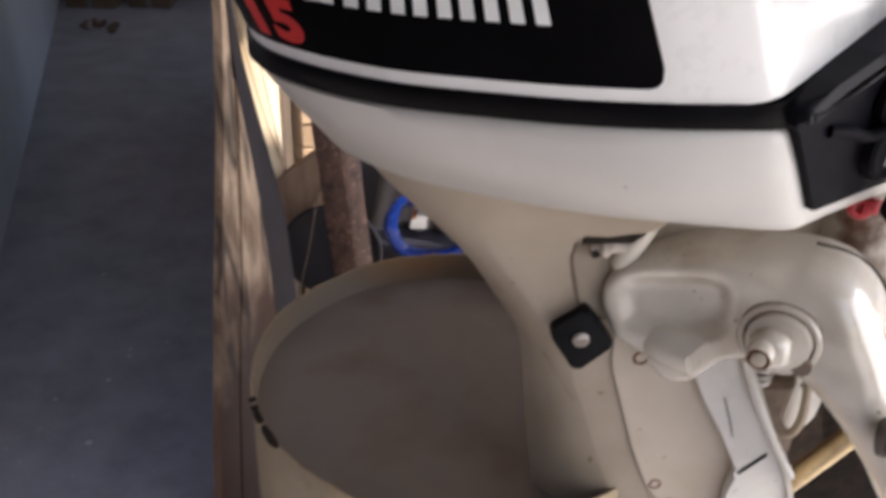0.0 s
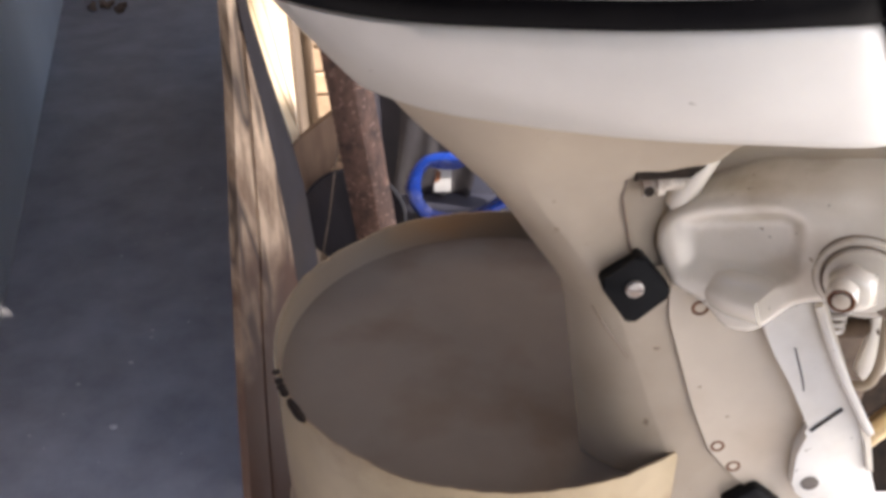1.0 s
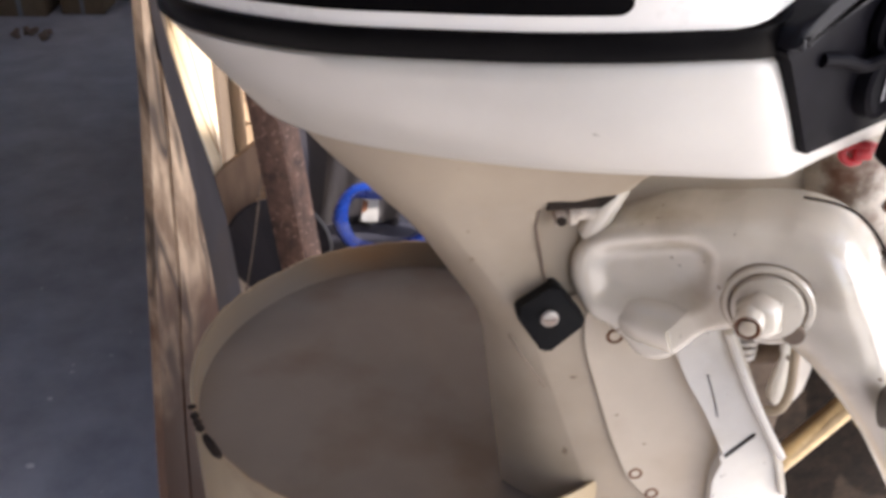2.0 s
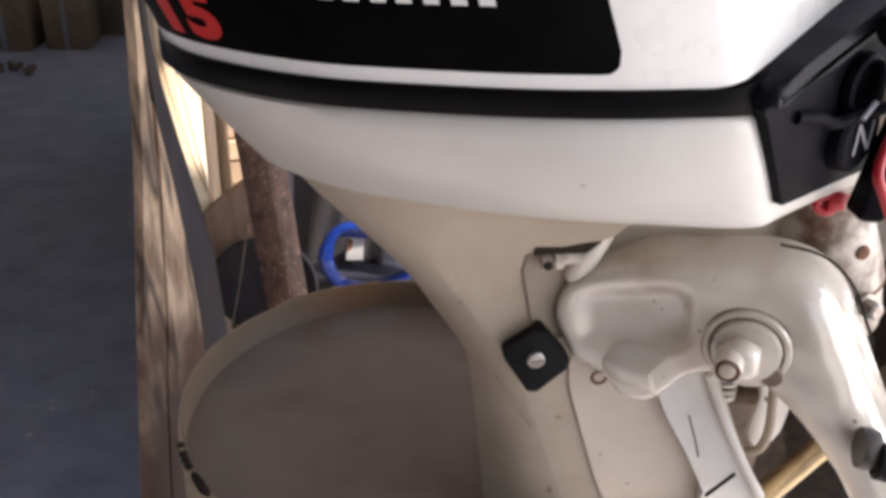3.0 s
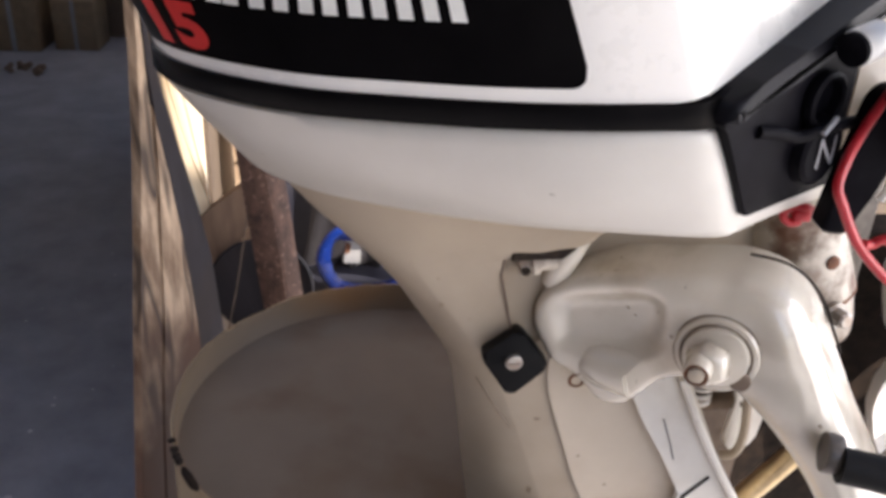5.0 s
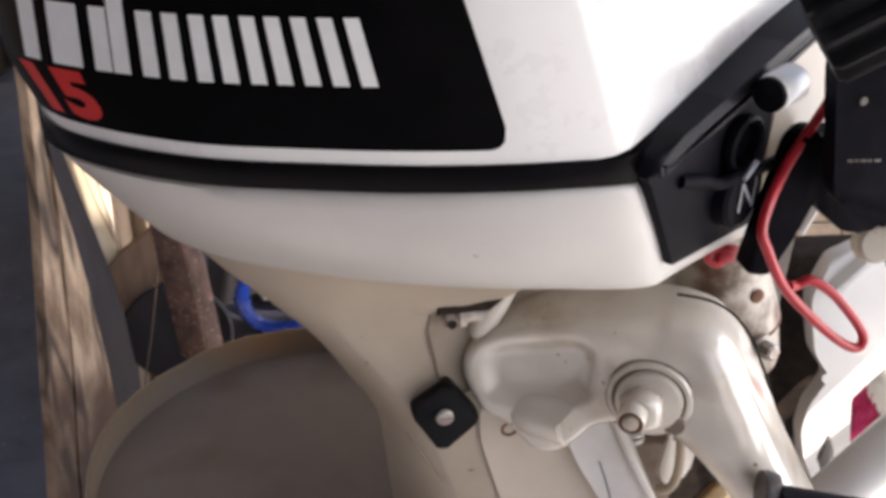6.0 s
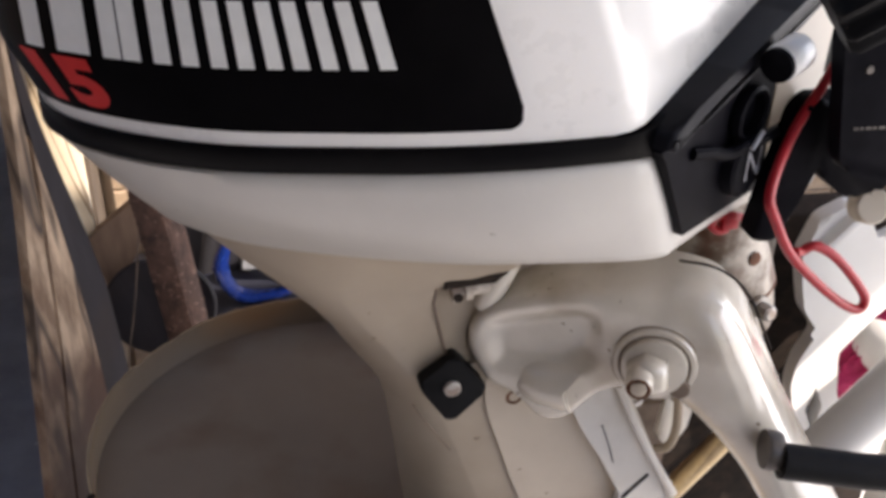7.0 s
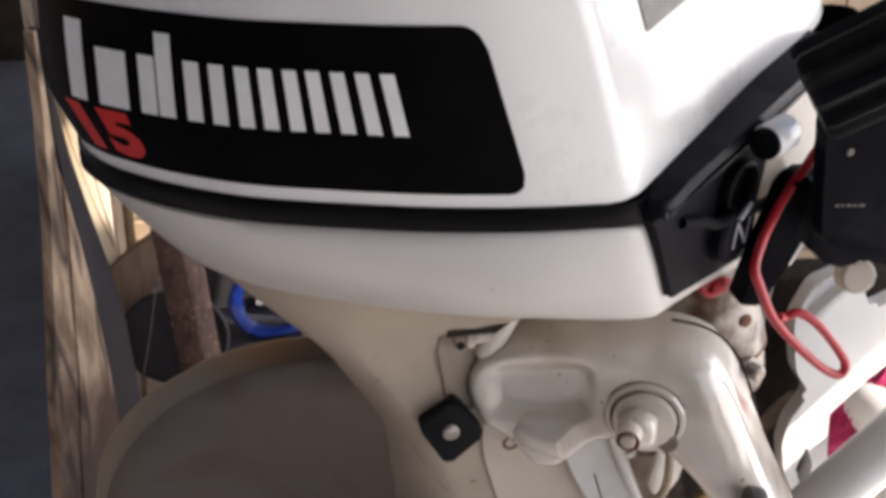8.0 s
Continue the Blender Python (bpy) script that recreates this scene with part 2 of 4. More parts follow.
def rounded(poly, radius, steps=4):
    """The outline with its corners rounded."""
    out = []
    n = len(poly)
    for i in range(n):
        p, a, b = Vector(poly[i]), Vector(poly[i - 1]), Vector(poly[(i + 1) % n])
        r = min(radius, (a - p).length * .45, (b - p).length * .45)
        s, e = p + (a - p).normalized() * r, p + (b - p).normalized() * r
        for k in range(steps + 1):
            t = k / steps
            out.append(tuple(s * (1 - t) ** 2 + p * 2 * t * (1 - t) + e * t ** 2))
    return out


def loft_bm(rings, cap_start=True, cap_end=True):
    bm = bmesh.new()
    vs = [[bm.verts.new(p) for p in ring] for ring in rings]
    n = len(rings[0])
    for a, b in zip(vs, vs[1:]):
        for i in range(n):
            j = (i + 1) % n
            bm.faces.new((a[i], a[j], b[j], b[i]))
    if cap_start:
        bm.faces.new(vs[0][::-1])
    if cap_end:
        bm.faces.new(vs[-1])
    return bm


def smooth_path(points, steps=6, closed=False):
    pts = [Vector(p) for p in points]
    n, out = len(pts), []
    for i in range(n if closed else n - 1):
        if closed:
            a, b, c, d = pts[i - 1], pts[i], pts[(i + 1) % n], pts[(i + 2) % n]
        else:
            a, b, c, d = pts[max(i - 1, 0)], pts[i], pts[i + 1], pts[min(i + 2, n - 1)]
        for k in range(steps):
            t = k / steps
            out.append(.5 * (2 * b + (c - a) * t + (2 * a - 5 * b + 4 * c - d) * t * t + (3 * b - a - 3 * c + d) * t ** 3))
    if not closed:
        out.append(pts[-1])
    return out


def tube_bm(points, radius, sides=10, closed=False, radii=None, bm=None):
    pts = [Vector(p) for p in points]
    n = len(pts)
    bm = bm or bmesh.new()
    rings, normal = [], None
    for i, p in enumerate(pts):
        a = pts[i - 1] if (i or closed) else p
        b = pts[(i + 1) % n] if (i < n - 1 or closed) else p
        t = (b - a).normalized()
        if normal is None:
            normal = t.orthogonal().normalized()
        normal = (normal - t * normal.dot(t)).normalized()
        side = t.cross(normal)
        r = radii[i] if radii else radius
        rings.append([bm.verts.new(p + r * (math.cos(2 * math.pi * k / sides) * normal + math.sin(2 * math.pi * k / sides) * side)) for k in range(sides)])
    for i in range(n if closed else n - 1):
        a, b = rings[i], rings[(i + 1) % n]
        for k in range(sides):
            j = (k + 1) % sides
            bm.faces.new((a[k], a[j], b[j], b[k]))
    if not closed:
        bm.faces.new(rings[0][::-1])
        bm.faces.new(rings[-1])
    return bm


def turned_bm(start, axis, profile, sides=32):
    """A turned body: profile is a list of (distance along the axis, radius)."""
    axis = Vector(axis).normalized()
    a = axis.orthogonal().normalized()
    b = axis.cross(a)
    rings = [[Vector(start) + d * axis + r * (math.cos(2 * math.pi * k / sides) * a + math.sin(2 * math.pi * k / sides) * b) for k in range(sides)] for d, r in profile]
    return loft_bm(rings)


def cut(ob, cutter_bm):
    """Takes the cutter's body out of ob's mesh."""
    bpy.context.view_layer.update()
    cutter = new("cutter", finish("cutter", cutter_bm, ob.data.materials[0]))
    cutter.matrix_world = ob.matrix_world.copy()
    mod = ob.modifiers.new("cut", 'BOOLEAN')
    mod.operation, mod.solver, mod.object = 'DIFFERENCE', 'EXACT', cutter
    bpy.context.view_layer.update()
    got = bpy.data.meshes.new_from_object(ob.evaluated_get(bpy.context.evaluated_depsgraph_get()))
    ob.modifiers.clear()
    ob.data = got
    got.polygons.foreach_set("use_smooth", [True] * len(got.polygons))
    got.set_sharp_from_angle(angle=radians(32))
    bpy.data.objects.remove(cutter)


def text_flat(body, height, bold=0.0):
    """The outline of a word as a flat mesh: verts (x, y) from its lower left corner, and faces."""
    curve = bpy.data.curves.new("letters", 'FONT')
    curve.body = body
    curve.resolution_u, curve.offset = 4, bold
    ob = new("letters", curve)
    bpy.context.view_layer.update()
    me = bpy.data.meshes.new_from_object(ob.evaluated_get(bpy.context.evaluated_depsgraph_get()))
    bpy.data.objects.remove(ob)
    vs = [v.co.copy() for v in me.vertices]
    x0, y0 = min(v.x for v in vs), min(v.y for v in vs)
    k = height / (max(v.y for v in vs) - y0)
    return [((v.x - x0) * k, (v.y - y0) * k) for v in vs], [list(p.vertices) for p in me.polygons]


def inside(poly, x, y):
    hit = False
    n = len(poly)
    for i in range(n):
        (x0, y0), (x1, y1) = poly[i], poly[(i + 1) % n]
        if (y0 > y) != (y1 > y) and x < (x1 - x0) * (y - y0) / (y1 - y0) + x0:
            hit = not hit
    return hit


def nearest(poly, x, y):
    """Distance from (x, y) to the outline, and the nearest place on it."""
    a = np.array(poly)
    b = np.roll(a, -1, axis=0)
    p = np.array((x, y))
    ab = b - a
    t = np.clip(((p - a) * ab).sum(1) / np.maximum((ab * ab).sum(1), 1e-12), 0, 1)
    q = a + ab * t[:, None]
    d = np.hypot(*(q - p).T)
    k = int(d.argmin())
    return float(d[k]), (float(q[k][0]), float(q[k][1]))


def step(x):
    x = min(max(x, 0), 1)
    return x * x * (3 - 2 * x)


def cast_bm(poly, origin, u, v, depth, relief, cell=.003):
    """A casting: its outline in the plane of u and v, its face raised or sunk by relief(a, b, distance from the edge), pushed back by depth."""
    u, v, origin = Vector(u).normalized(), Vector(v).normalized(), Vector(origin)
    w = v.cross(u).normalized()
    xs, ys = [p[0] for p in poly], [p[1] for p in poly]
    nx, ny = int((max(xs) - min(xs)) / cell) + 3, int((max(ys) - min(ys)) / cell) + 3
    bm = bmesh.new()
    verts = {}
    keep = {}
    for i in range(nx):
        for j in range(ny):
            a, b = min(xs) - cell + i * cell, min(ys) - cell + j * cell
            d, q = nearest(poly, a, b)
            if inside(poly, a, b) and d > cell * .45:
                keep[i, j] = (a, b, d)
            elif d < cell * .95:
                keep[i, j] = (q[0], q[1], 0.0)
    cells = [(i, j) for i in range(nx) for j in range(ny) if all(k in keep for k in ((i, j), (i + 1, j), (i + 1, j + 1), (i, j + 1)))]
    used = {k for i, j in cells for k in ((i, j), (i + 1, j), (i + 1, j + 1), (i, j + 1))}
    for k in used:
        a, b, d = keep[k]
        verts[k] = bm.verts.new(origin + a * u + b * v - relief(a, b, d) * w)
    for i, j in cells:
        bm.faces.new((verts[i, j], verts[i + 1, j], verts[i + 1, j + 1], verts[i, j + 1]))
    bmesh.ops.remove_doubles(bm, verts=bm.verts[:], dist=cell * .12)
    bmesh.ops.dissolve_degenerate(bm, edges=bm.edges[:], dist=cell * .05)
    rim = [e for e in bm.edges if len(e.link_faces) == 1]
    got = bmesh.ops.extrude_edge_only(bm, edges=rim)
    bmesh.ops.translate(bm, verts=[g for g in got["geom"] if isinstance(g, bmesh.types.BMVert)], vec=w * depth)
    return bm


def edge_round(d, r):
    """How far a rounded edge of radius r falls back at the distance d from the outline."""
    if d >= r:
        return 0.0
    return -(r - math.sqrt(max(r * r - (r - d) ** 2, 0)))


# ---------------------------------------------------------------- the setting
# floor of the shed and ground of the yard
solid("floor", box_bm((-2.6, -3.2, -.12), (.85, 5.6, 0)), FLOOR, kind="structure")
solid("ground", box_bm((-60, -60, -.30), (60, 60, -.14)), GROUND, kind="structure")
solid("wall_left", prism_bm([(1.26, 0), (5.6, 0), (5.6, 2.5), (1.26, 2.5)], (-.605, 0, 0), (-.3145, 1, 0), (0, 0, 1), .12), WALL_GREY, kind="structure")
solid("wall_far", box_bm((-2.7, 5.08, 0), (-.40, 5.22, 2.5)), WALL_BROWN, kind="structure")
# Unseen roof slabs, added and cut to shape the sun and sky light.
solid("unseen_roof_near", box_bm((-.62, -.80, 2.40), (1.88, .25, 2.48)), ROOF, kind="structure")
solid("unseen_roof_back", box_bm((-.62, -1.9, 2.40), (.3, -.802, 2.48)), ROOF, kind="structure")
solid("unseen_roof_mid", box_bm((-.62, .252, 2.40), (.95, 1.0, 2.48)), ROOF, kind="structure")
solid("unseen_roof_far", box_bm((-.55, 1.002, 2.40), (.85, 5.3, 2.48)), ROOF, kind="structure")
solid("unseen_roof_low", box_bm((-2.7, 2.15, 1.56), (-.56, 4.08, 1.64)), ROOF, kind="structure")
solid("unseen_roof_end", box_bm((-2.7, 4.40, 2.40), (-.56, 5.3, 2.48)), ROOF, kind="structure")
solid("unseen_roof_left", box_bm((-2.7, -1.9, 2.40), (-.622, -.40, 2.48)), ROOF, kind="structure")
solid("unseen_roof_rear", box_bm((.852, 2.74, 2.40), (2.4, 5.3, 2.48)), ROOF, kind="structure")
# Unseen walls, added to cut the light from behind and from the left.
solid("unseen_wall_back", box_bm((-2.7, -1.9, 0), (.55, -1.8, 2.40)), WALL_BROWN, kind="structure")
solid("unseen_wall_side", box_bm((-2.82, -1.9, 0), (-2.70, 5.3, 2.5)), WALL_BROWN, kind="structure")
# Unseen wall pieces, added on both sides of the lamp.
solid("unseen_wall_right", box_bm((2.40, 1.50, -.14), (2.52, 5.3, 2.5)), WALL_GREY, kind="structure")
solid("unseen_wall_right", box_bm((2.40, -3.2, -.14), (2.52, -1.70, 2.5)), WALL_GREY, kind="structure")
# Hidden walls, added to keep the sun off the floor on the left.
solid("unseen_wall_inner", box_bm((-.50, 2.74, 0), (-.44, 3.95, 2.4)), WALL_BROWN, kind="structure")
solid("unseen_wall_partition", prism_bm([(0, 0), (1.27, 0), (1.27, 2.4), (0, 2.4)], (-.330, 1.40, 0), (-.150, 1, 0), (0, 0, 1), -.06), WALL_BROWN, kind="structure")


# Hidden strip, added to stop a sun patch on the left wall.
solid("unseen_wall_return", prism_bm([(0, 0), (.135, 0), (.135, 2.4), (0, 2.4)], (-.3105, 1.268, 0), (-.150, 1, 0), (0, 0, 1), .010), WALL_BROWN, kind="structure")


def brick_wall(y0, x0, x1, z1):
    wall = solid("wall_brick", box_bm((x0, y0 + .008, 0), (x1, y0 + .11, z1)), MORTAR, kind="structure")
    bw, bh, gap = .215, .065, .010
    shared = finish("brick", box_bm((-bw / 2, -.006, -bh / 2), (bw / 2, .012, bh / 2), .004, 1), BRICK)
    rest = bmesh.new()
    row = 0
    z = .01
    while z + bh < z1:
        x = x0 - (bw / 2 if row % 2 else 0)
        while x < x1:
            a, b = max(x, x0), min(x + bw, x1)
            if b - a > .05:
                c = Vector(((a + b) / 2, y0, z + bh / 2))
                near = z < 1.15 and a < .35
                if near and b - a > bw - .001:
                    ob = new("brick", shared)
                    ob.parent = wall
                    ob.location = c + Vector((0, random.uniform(-.002, .002), 0))
                else:
                    piece = box_bm((a, y0 - .006, z), (b, y0 + .012, z + bh))
                    me = bpy.data.meshes.new("p")
                    piece.to_mesh(me)
                    piece.free()
                    rest.from_mesh(me)
                    bpy.data.meshes.remove(me)
            x += bw + gap
        z += bh + gap
        row += 1
    ob = part("brickwork", rest, BRICK, wall)
    tagged(ob, kind="stuff")


# ---------------------------------------------------------------- the outboard motor
CY = .645                                   # the motor's middle plane
motor = empty("outboard_motor", (.20, CY, .25), "white outboard motor with black side panel, clamped over a drum", "outboard motor")

# half plan of the cowl at the seam: x along the motor, and half width
SEAM = [(-.140, 0), (-.138, .022), (-.130, .052), (-.111, .083), (-.085, .108), (-.052, .131), (-.010, .152), (.045, .168), (.10, .181), (.155, .188), (.20, .189), (.219, .1870), (.2285, .1835), (.2325, .1800),
        (.292, .137), (.355, .092), (.42, .050), (.450, .022), (.456, 0)]
CHIN = [(-.078, 0), (-.076, .014), (-.066, .036), (-.043, .062), (-.008, .090), (.032, .111), (.08, .132), (.13, .149), (.18, .160), (.215, .166), (.243, .1675), (.257, .165), (.2635, .1605),
        (.314, .122), (.368, .086), (.415, .050), (.440, .022), (.446, 0)]


def resample(half, n):
    pts = smooth_path([(a, b, 0) for a, b in half], 8)
    run = [0]
    for a, b in zip(pts, pts[1:]):
        run.append(run[-1] + (b - a).length)
    out = []
    for i in range(n + 1):
        d = run[-1] * i / n
        k = max(j for j in range(len(run)) if run[j] <= d + 1e-9)
        k = min(k, len(pts) - 2)
        f = (d - run[k]) / max(run[k + 1] - run[k], 1e-9)
        p = pts[k].lerp(pts[k + 1], min(f, 1))
        out.append((p.x, max(p.y, 0)))
    return out


NHALF = 72
SEAM_N, CHIN_N = resample(SEAM, NHALF), resample(CHIN, NHALF)


def droop(x):
    """The motor hangs a little nose-up: its cowl sinks towards the rear."""
    return -.002 - .048 * max(0, .20 - x)


def ring(half, zf, offset=0.0, xf=None):
    """A closed ring from a half plan: the near side from rear to front, then the far side back."""
    near, far = [], []
    for i, (x, w) in enumerate(half):
        a, b = half[max(i - 1, 0)], half[min(i + 1, len(half) - 1)]
        t = Vector((b[0] - a[0], b[1] - a[1])).normalized()
        nx, nw = -t.y * offset, t.x * offset
        if i in (0, len(half) - 1):
            nx, nw = (-offset if i == 0 else offset), 0
        px, pw = x + nx, max(w + nw, 0)
        z = zf(x)
        if xf:
            px, pw = xf(px, pw, z)
        z += droop(x)
        near.append(Vector((px, CY - pw, z)))
        if 0 < i < len(half) - 1:
            far.append(Vector((px, CY + pw, z)))
    return near + far[::-1]


def rim_z(x):
    """Height of the upper cowl's lower edge: level along the side, rising over the front."""
    d = max(0, x - .205)
    return 1.2685 + .34 * d * d / (d + .012)


def lean(x, w, z):
    """The cowl's front leans back with height; its rear stands upright."""
    f = min(max((x + .10) / .30, 0), 1.0)
    f = f * f * (3 - 2 * f)
    g = 1 - min(max((x + .13) / .12, 0), 1)
    h = min(max((z - 1.268) / .05, 0), 1)
    return x - .40 * f * max(z - 1.262, 0) - .016 * g * g * h * h * (3 - 2 * h), w


def cowl_level(s, shrink):
    """A ring of the upper cowl at the share s of its height."""
    def zf(x):
        lo = rim_z(x)
        return lo + (1.500 - lo) * s
    def xf(x, w, z):
        x, w = lean(x, w, z)
        c = .09
        return c + (x - c) * shrink, w * shrink
    return ring(SEAM_N, zf, 0.0, xf)


upper_levels = [(0, 1.0), (.02, 1.004), (.15, 1.006), (.35, 1.004), (.55, .994), (.70, .972), (.82, .93), (.91, .86), (.97, .74), (1.0, .55)]
part("upper_cowl", shift(loft_bm([cowl_level(s, k) for s, k in upper_levels]), motor), COWL_WHITE, motor, "glossy white upper cowl", 60)


def side_point(x, z, out):
    """The place on the near side of the upper cowl at x along the seam and height z."""
    lo = rim_z(x)
    s = max(0, (z - lo) / (1.500 - lo))
    k = 1.0
    for (s0, k0), (s1, k1) in zip(upper_levels, upper_levels[1:]):
        if s0 <= s <= s1:
            k = k0 + (k1 - k0) * (s - s0) / (s1 - s0)
    for (x0, w0), (x1, w1) in zip(SEAM_N, SEAM_N[1:]):
        if x0 <= x <= x1:
            w = w0 + (w1 - w0) * (x - x0) / max(x1 - x0, 1e-9)
            t = Vector((x1 - x0, w1 - w0)).normalized()
            break
    px, pw = lean(x, w, z)
    px, pw = .09 + (px - .09) * k, pw * k
    return Vector((px - t.y * out, CY - pw - t.x * out, z + droop(x)))


# seam band round the cowl, lower cowl and the lip under the black front
band = [ring(SEAM_N, lambda x: 1.2515, .0), ring(SEAM_N, lambda x: 1.2528, .0022), ring(SEAM_N, lambda x: 1.2525 + (rim_z(x) - 1.2525) * .94, .0022), ring(SEAM_N, rim_z, .0)]
part("seam_band", shift(loft_bm(band, False, False), motor), DECAL_BLACK, motor, "black rubber seam band", 60)


def blend(s, bulge):
    return [(a[0] * (1 - s) + b[0] * s, a[1] * (1 - s) + b[1] * s + bulge * math.sin(math.pi * s) * min(1, a[1] / .1) * (1 - .8 * step((a[0] - .12) / .1))) for a, b in zip(SEAM_N, CHIN_N)]


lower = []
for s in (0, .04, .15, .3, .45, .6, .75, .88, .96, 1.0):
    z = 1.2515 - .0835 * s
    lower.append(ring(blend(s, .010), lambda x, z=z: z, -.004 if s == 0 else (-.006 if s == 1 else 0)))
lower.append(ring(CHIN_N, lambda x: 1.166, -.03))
part("lower_cowl", shift(loft_bm(lower), motor), COWL_WHITE_SHADED, motor, "satin white lower cowl, its colour darkened as shaded", 60)

# the black front panel, standing proud of the chamfered front
FRONT = Vector((.81, .586, 0)).normalized()
F0 = Vector((.2385, .4625, 0))
FOUT = Vector((.586, -.81, 0)).normalized()


def front(d, z, out=0.0):
    return F0 + FRONT * d + FOUT * out + Vector((0, 0, z))


panel = [(.031, 1.1835), (.132, 1.1843), (.1285, 1.308), (.12, 1.306), (.05, 1.288), (.012, 1.276), (-.013, 1.2545), (-.008, 1.2515)]
part("front_panel", shift(prism_bm(rounded(panel, .003, 2), front(0, 0, .0035), FRONT, (0, 0, 1), .010, .0012, 2), motor), BLACK_PLASTIC, motor, "black moulded control panel on the front")
flange = [(-.004, 1.2560), (.012, 1.2640), (.05, 1.2740), (.12, 1.2970), (.205, 1.3230), (.205, 1.3420), (.12, 1.3150), (.05, 1.2915), (.012, 1.2790), (-.010, 1.2690), (-.014, 1.2560)]
part("panel_flange", shift(prism_bm(rounded(flange, .003, 2), front(0, 0, .010), FRONT, (0, 0, 1), .060, .0075, 5), motor), PANEL_EDGE, motor, "raised black edge of the front panel")

part("front_face", shift(prism_bm([(.1335, 1.1845), (.212, 1.186), (.212, 1.330), (.1300, 1.306)], front(0, 0, .0032), FRONT, (0, 0, 1), .010, .001, 1), motor), PLATE_CREAM, motor, "beige front face beside the control panel")

# decals on the side
def side_strip(name, x0, x1, z0, z1, nx, nz, mat, out, corner=0.0, label=""):
    bm = bmesh.new()
    grid = []
    for i in range(nx + 1):
        x = x0 + (x1 - x0) * i / nx
        c = 0
        if corner and x > x1 - corner:
            q = (x - (x1 - corner)) / corner
            c = corner * (1 - math.sqrt(max(0, 1 - q * q)))
        a, b = z0 + c, z1 - c
        grid.append([bm.verts.new(side_point(x, a + (b - a) * j / nz, out)) for j in range(nz + 1)])
    for i in range(nx):
        for j in range(nz):
            bm.faces.new((grid[i][j], grid[i + 1][j], grid[i + 1][j + 1], grid[i][j + 1]))
    return part(name, shift(bm, motor), mat, motor, label, 60)


side_strip("side_decal", -.132, .157, 1.2775, 1.3780, 110, 10, DECAL_BLACK, .0008, .013, "gloss black side decal")


def on_side(name, verts, faces, mat, x, z, out, slant=0.0):
    bm = bmesh.new()
    vs = [bm.verts.new(side_point(x + a + slant * b, z + b, out)) for a, b in verts]
    for f in faces:
        bm.faces.new([vs[i] for i in f])
    return part(name, shift(bm, motor), mat, motor, "", 60)


def bar_shape(x0, x1, z0, z1):
    """A plain upright or lying bar of the side's emblem."""
    verts, faces = [], []
    nx, nz = max(2, int((x1 - x0) / .004)), max(2, int((z1 - z0) / .006))
    for i in range(nx + 1):
        for j in range(nz + 1):
            verts.append((x0 + (x1 - x0) * i / nx, z0 + (z1 - z0) * j / nz))
    for i in range(nx):
        for j in range(nz):
            a = i * (nz + 1) + j
            faces.append((a, a + nz + 1, a + nz + 2, a + 1))
    on_side("emblem_bar", verts, faces, DECAL_WHITE, 0, 0, .0016)


EM_Z0, EM_Z1, EM_UP = 1.3145, 1.3510, 1.3655
for x, tall in ((-.113, 1), (-.089, 0), (-.062, 1), (-.030, 0), (.002, 0), (.034, 0), (.067, 0)):
    bar_shape(x, x + .0095, EM_Z0, EM_UP if tall else EM_Z1)
    bar_shape(x + .0165, x + .026, EM_Z0, EM_Z1)
num_v, num_f = text_flat("15", .030, .05)
on_side("number", [(a * 1.18, b) for a, b in num_v], num_f, DECAL_RED, -.111, 1.2815, .0016, -.25)
bm = bmesh.new()
cols = []
for i in range(16):
    x = .262 + .10 * i / 15
    lo = 1.367 + .35 * (x - .262)
    cols.append([bm.verts.new(side_point(x, lo + (1.452 - lo) * j / 8, .001)) for j in range(9)])
for i in range(15):
    for j in range(8):
        bm.faces.new((cols[i][j], cols[i + 1][j], cols[i + 1][j + 1], cols[i][j + 1]))
part("front_decal", shift(bm, motor), GREY_METAL, motor, "dark grey front label", 60)

# leg
LEG = [(1.169, -.066, .26, .112), (1.150, -.056, .24, .100), (1.12, -.032, .215, .078), (1.09, -.006, .20, .060), (1.06, .022, .190, .051), (1.03, .046, .188, .047), (1.0, .066, .190, .045), (.975, .0835, .222, .044), (.962, .0905, .228, .0435), (.945, .0955, .232, .043), (.90, .102, .258, .043), (.86, .107, .278, .043),
       (.80, .116, .31, .043), (.72, .127, .31, .043), (.55, .148, .35, .042), (.30, .18, .38, .038), (.25, .21, .37, .02)]


def leg_ring(z, xr, xf, hw):
    n = 22
    # low down a flat bevel runs from the rear edge to a soft crease and widens towards the water; higher up it turns into a round nose
    flat = step((1.135 - z) / .10)
    nose = max(hw * 1.25, .05) * (1 - flat) + flat * (.044 + .034 * min(1, max(0, (.95 - z) / .15)))
    prof = []
    for i in range(n + 1):
        k = i / n
        a = k * math.pi / 2
        bevel = (xr + nose * k - .0025 * math.sin(math.pi * k), hw * (k + .16 * math.sin(math.pi * k)))
        prof.append((xr + nose * (1 - math.cos(a)) * (1 - flat) + (bevel[0] - xr) * flat, hw * math.sin(a) ** .9 * (1 - flat) + bevel[1] * flat))
    prof += [(xr + nose + (xf - xr - nose - .03) * k / 4, hw) for k in range(1, 5)]
    prof += [(xf - .03 + .03 * math.sin(k / 6 * math.pi / 2), hw * math.cos(k / 6 * math.pi / 2)) for k in range(1, 7)]
    prof[-1] = (prof[-1][0], 0)
    return [Vector((x, CY - w, z)) for x, w in prof] + [Vector((x, CY + w, z)) for x, w in prof[-2:0:-1]]


legs = []
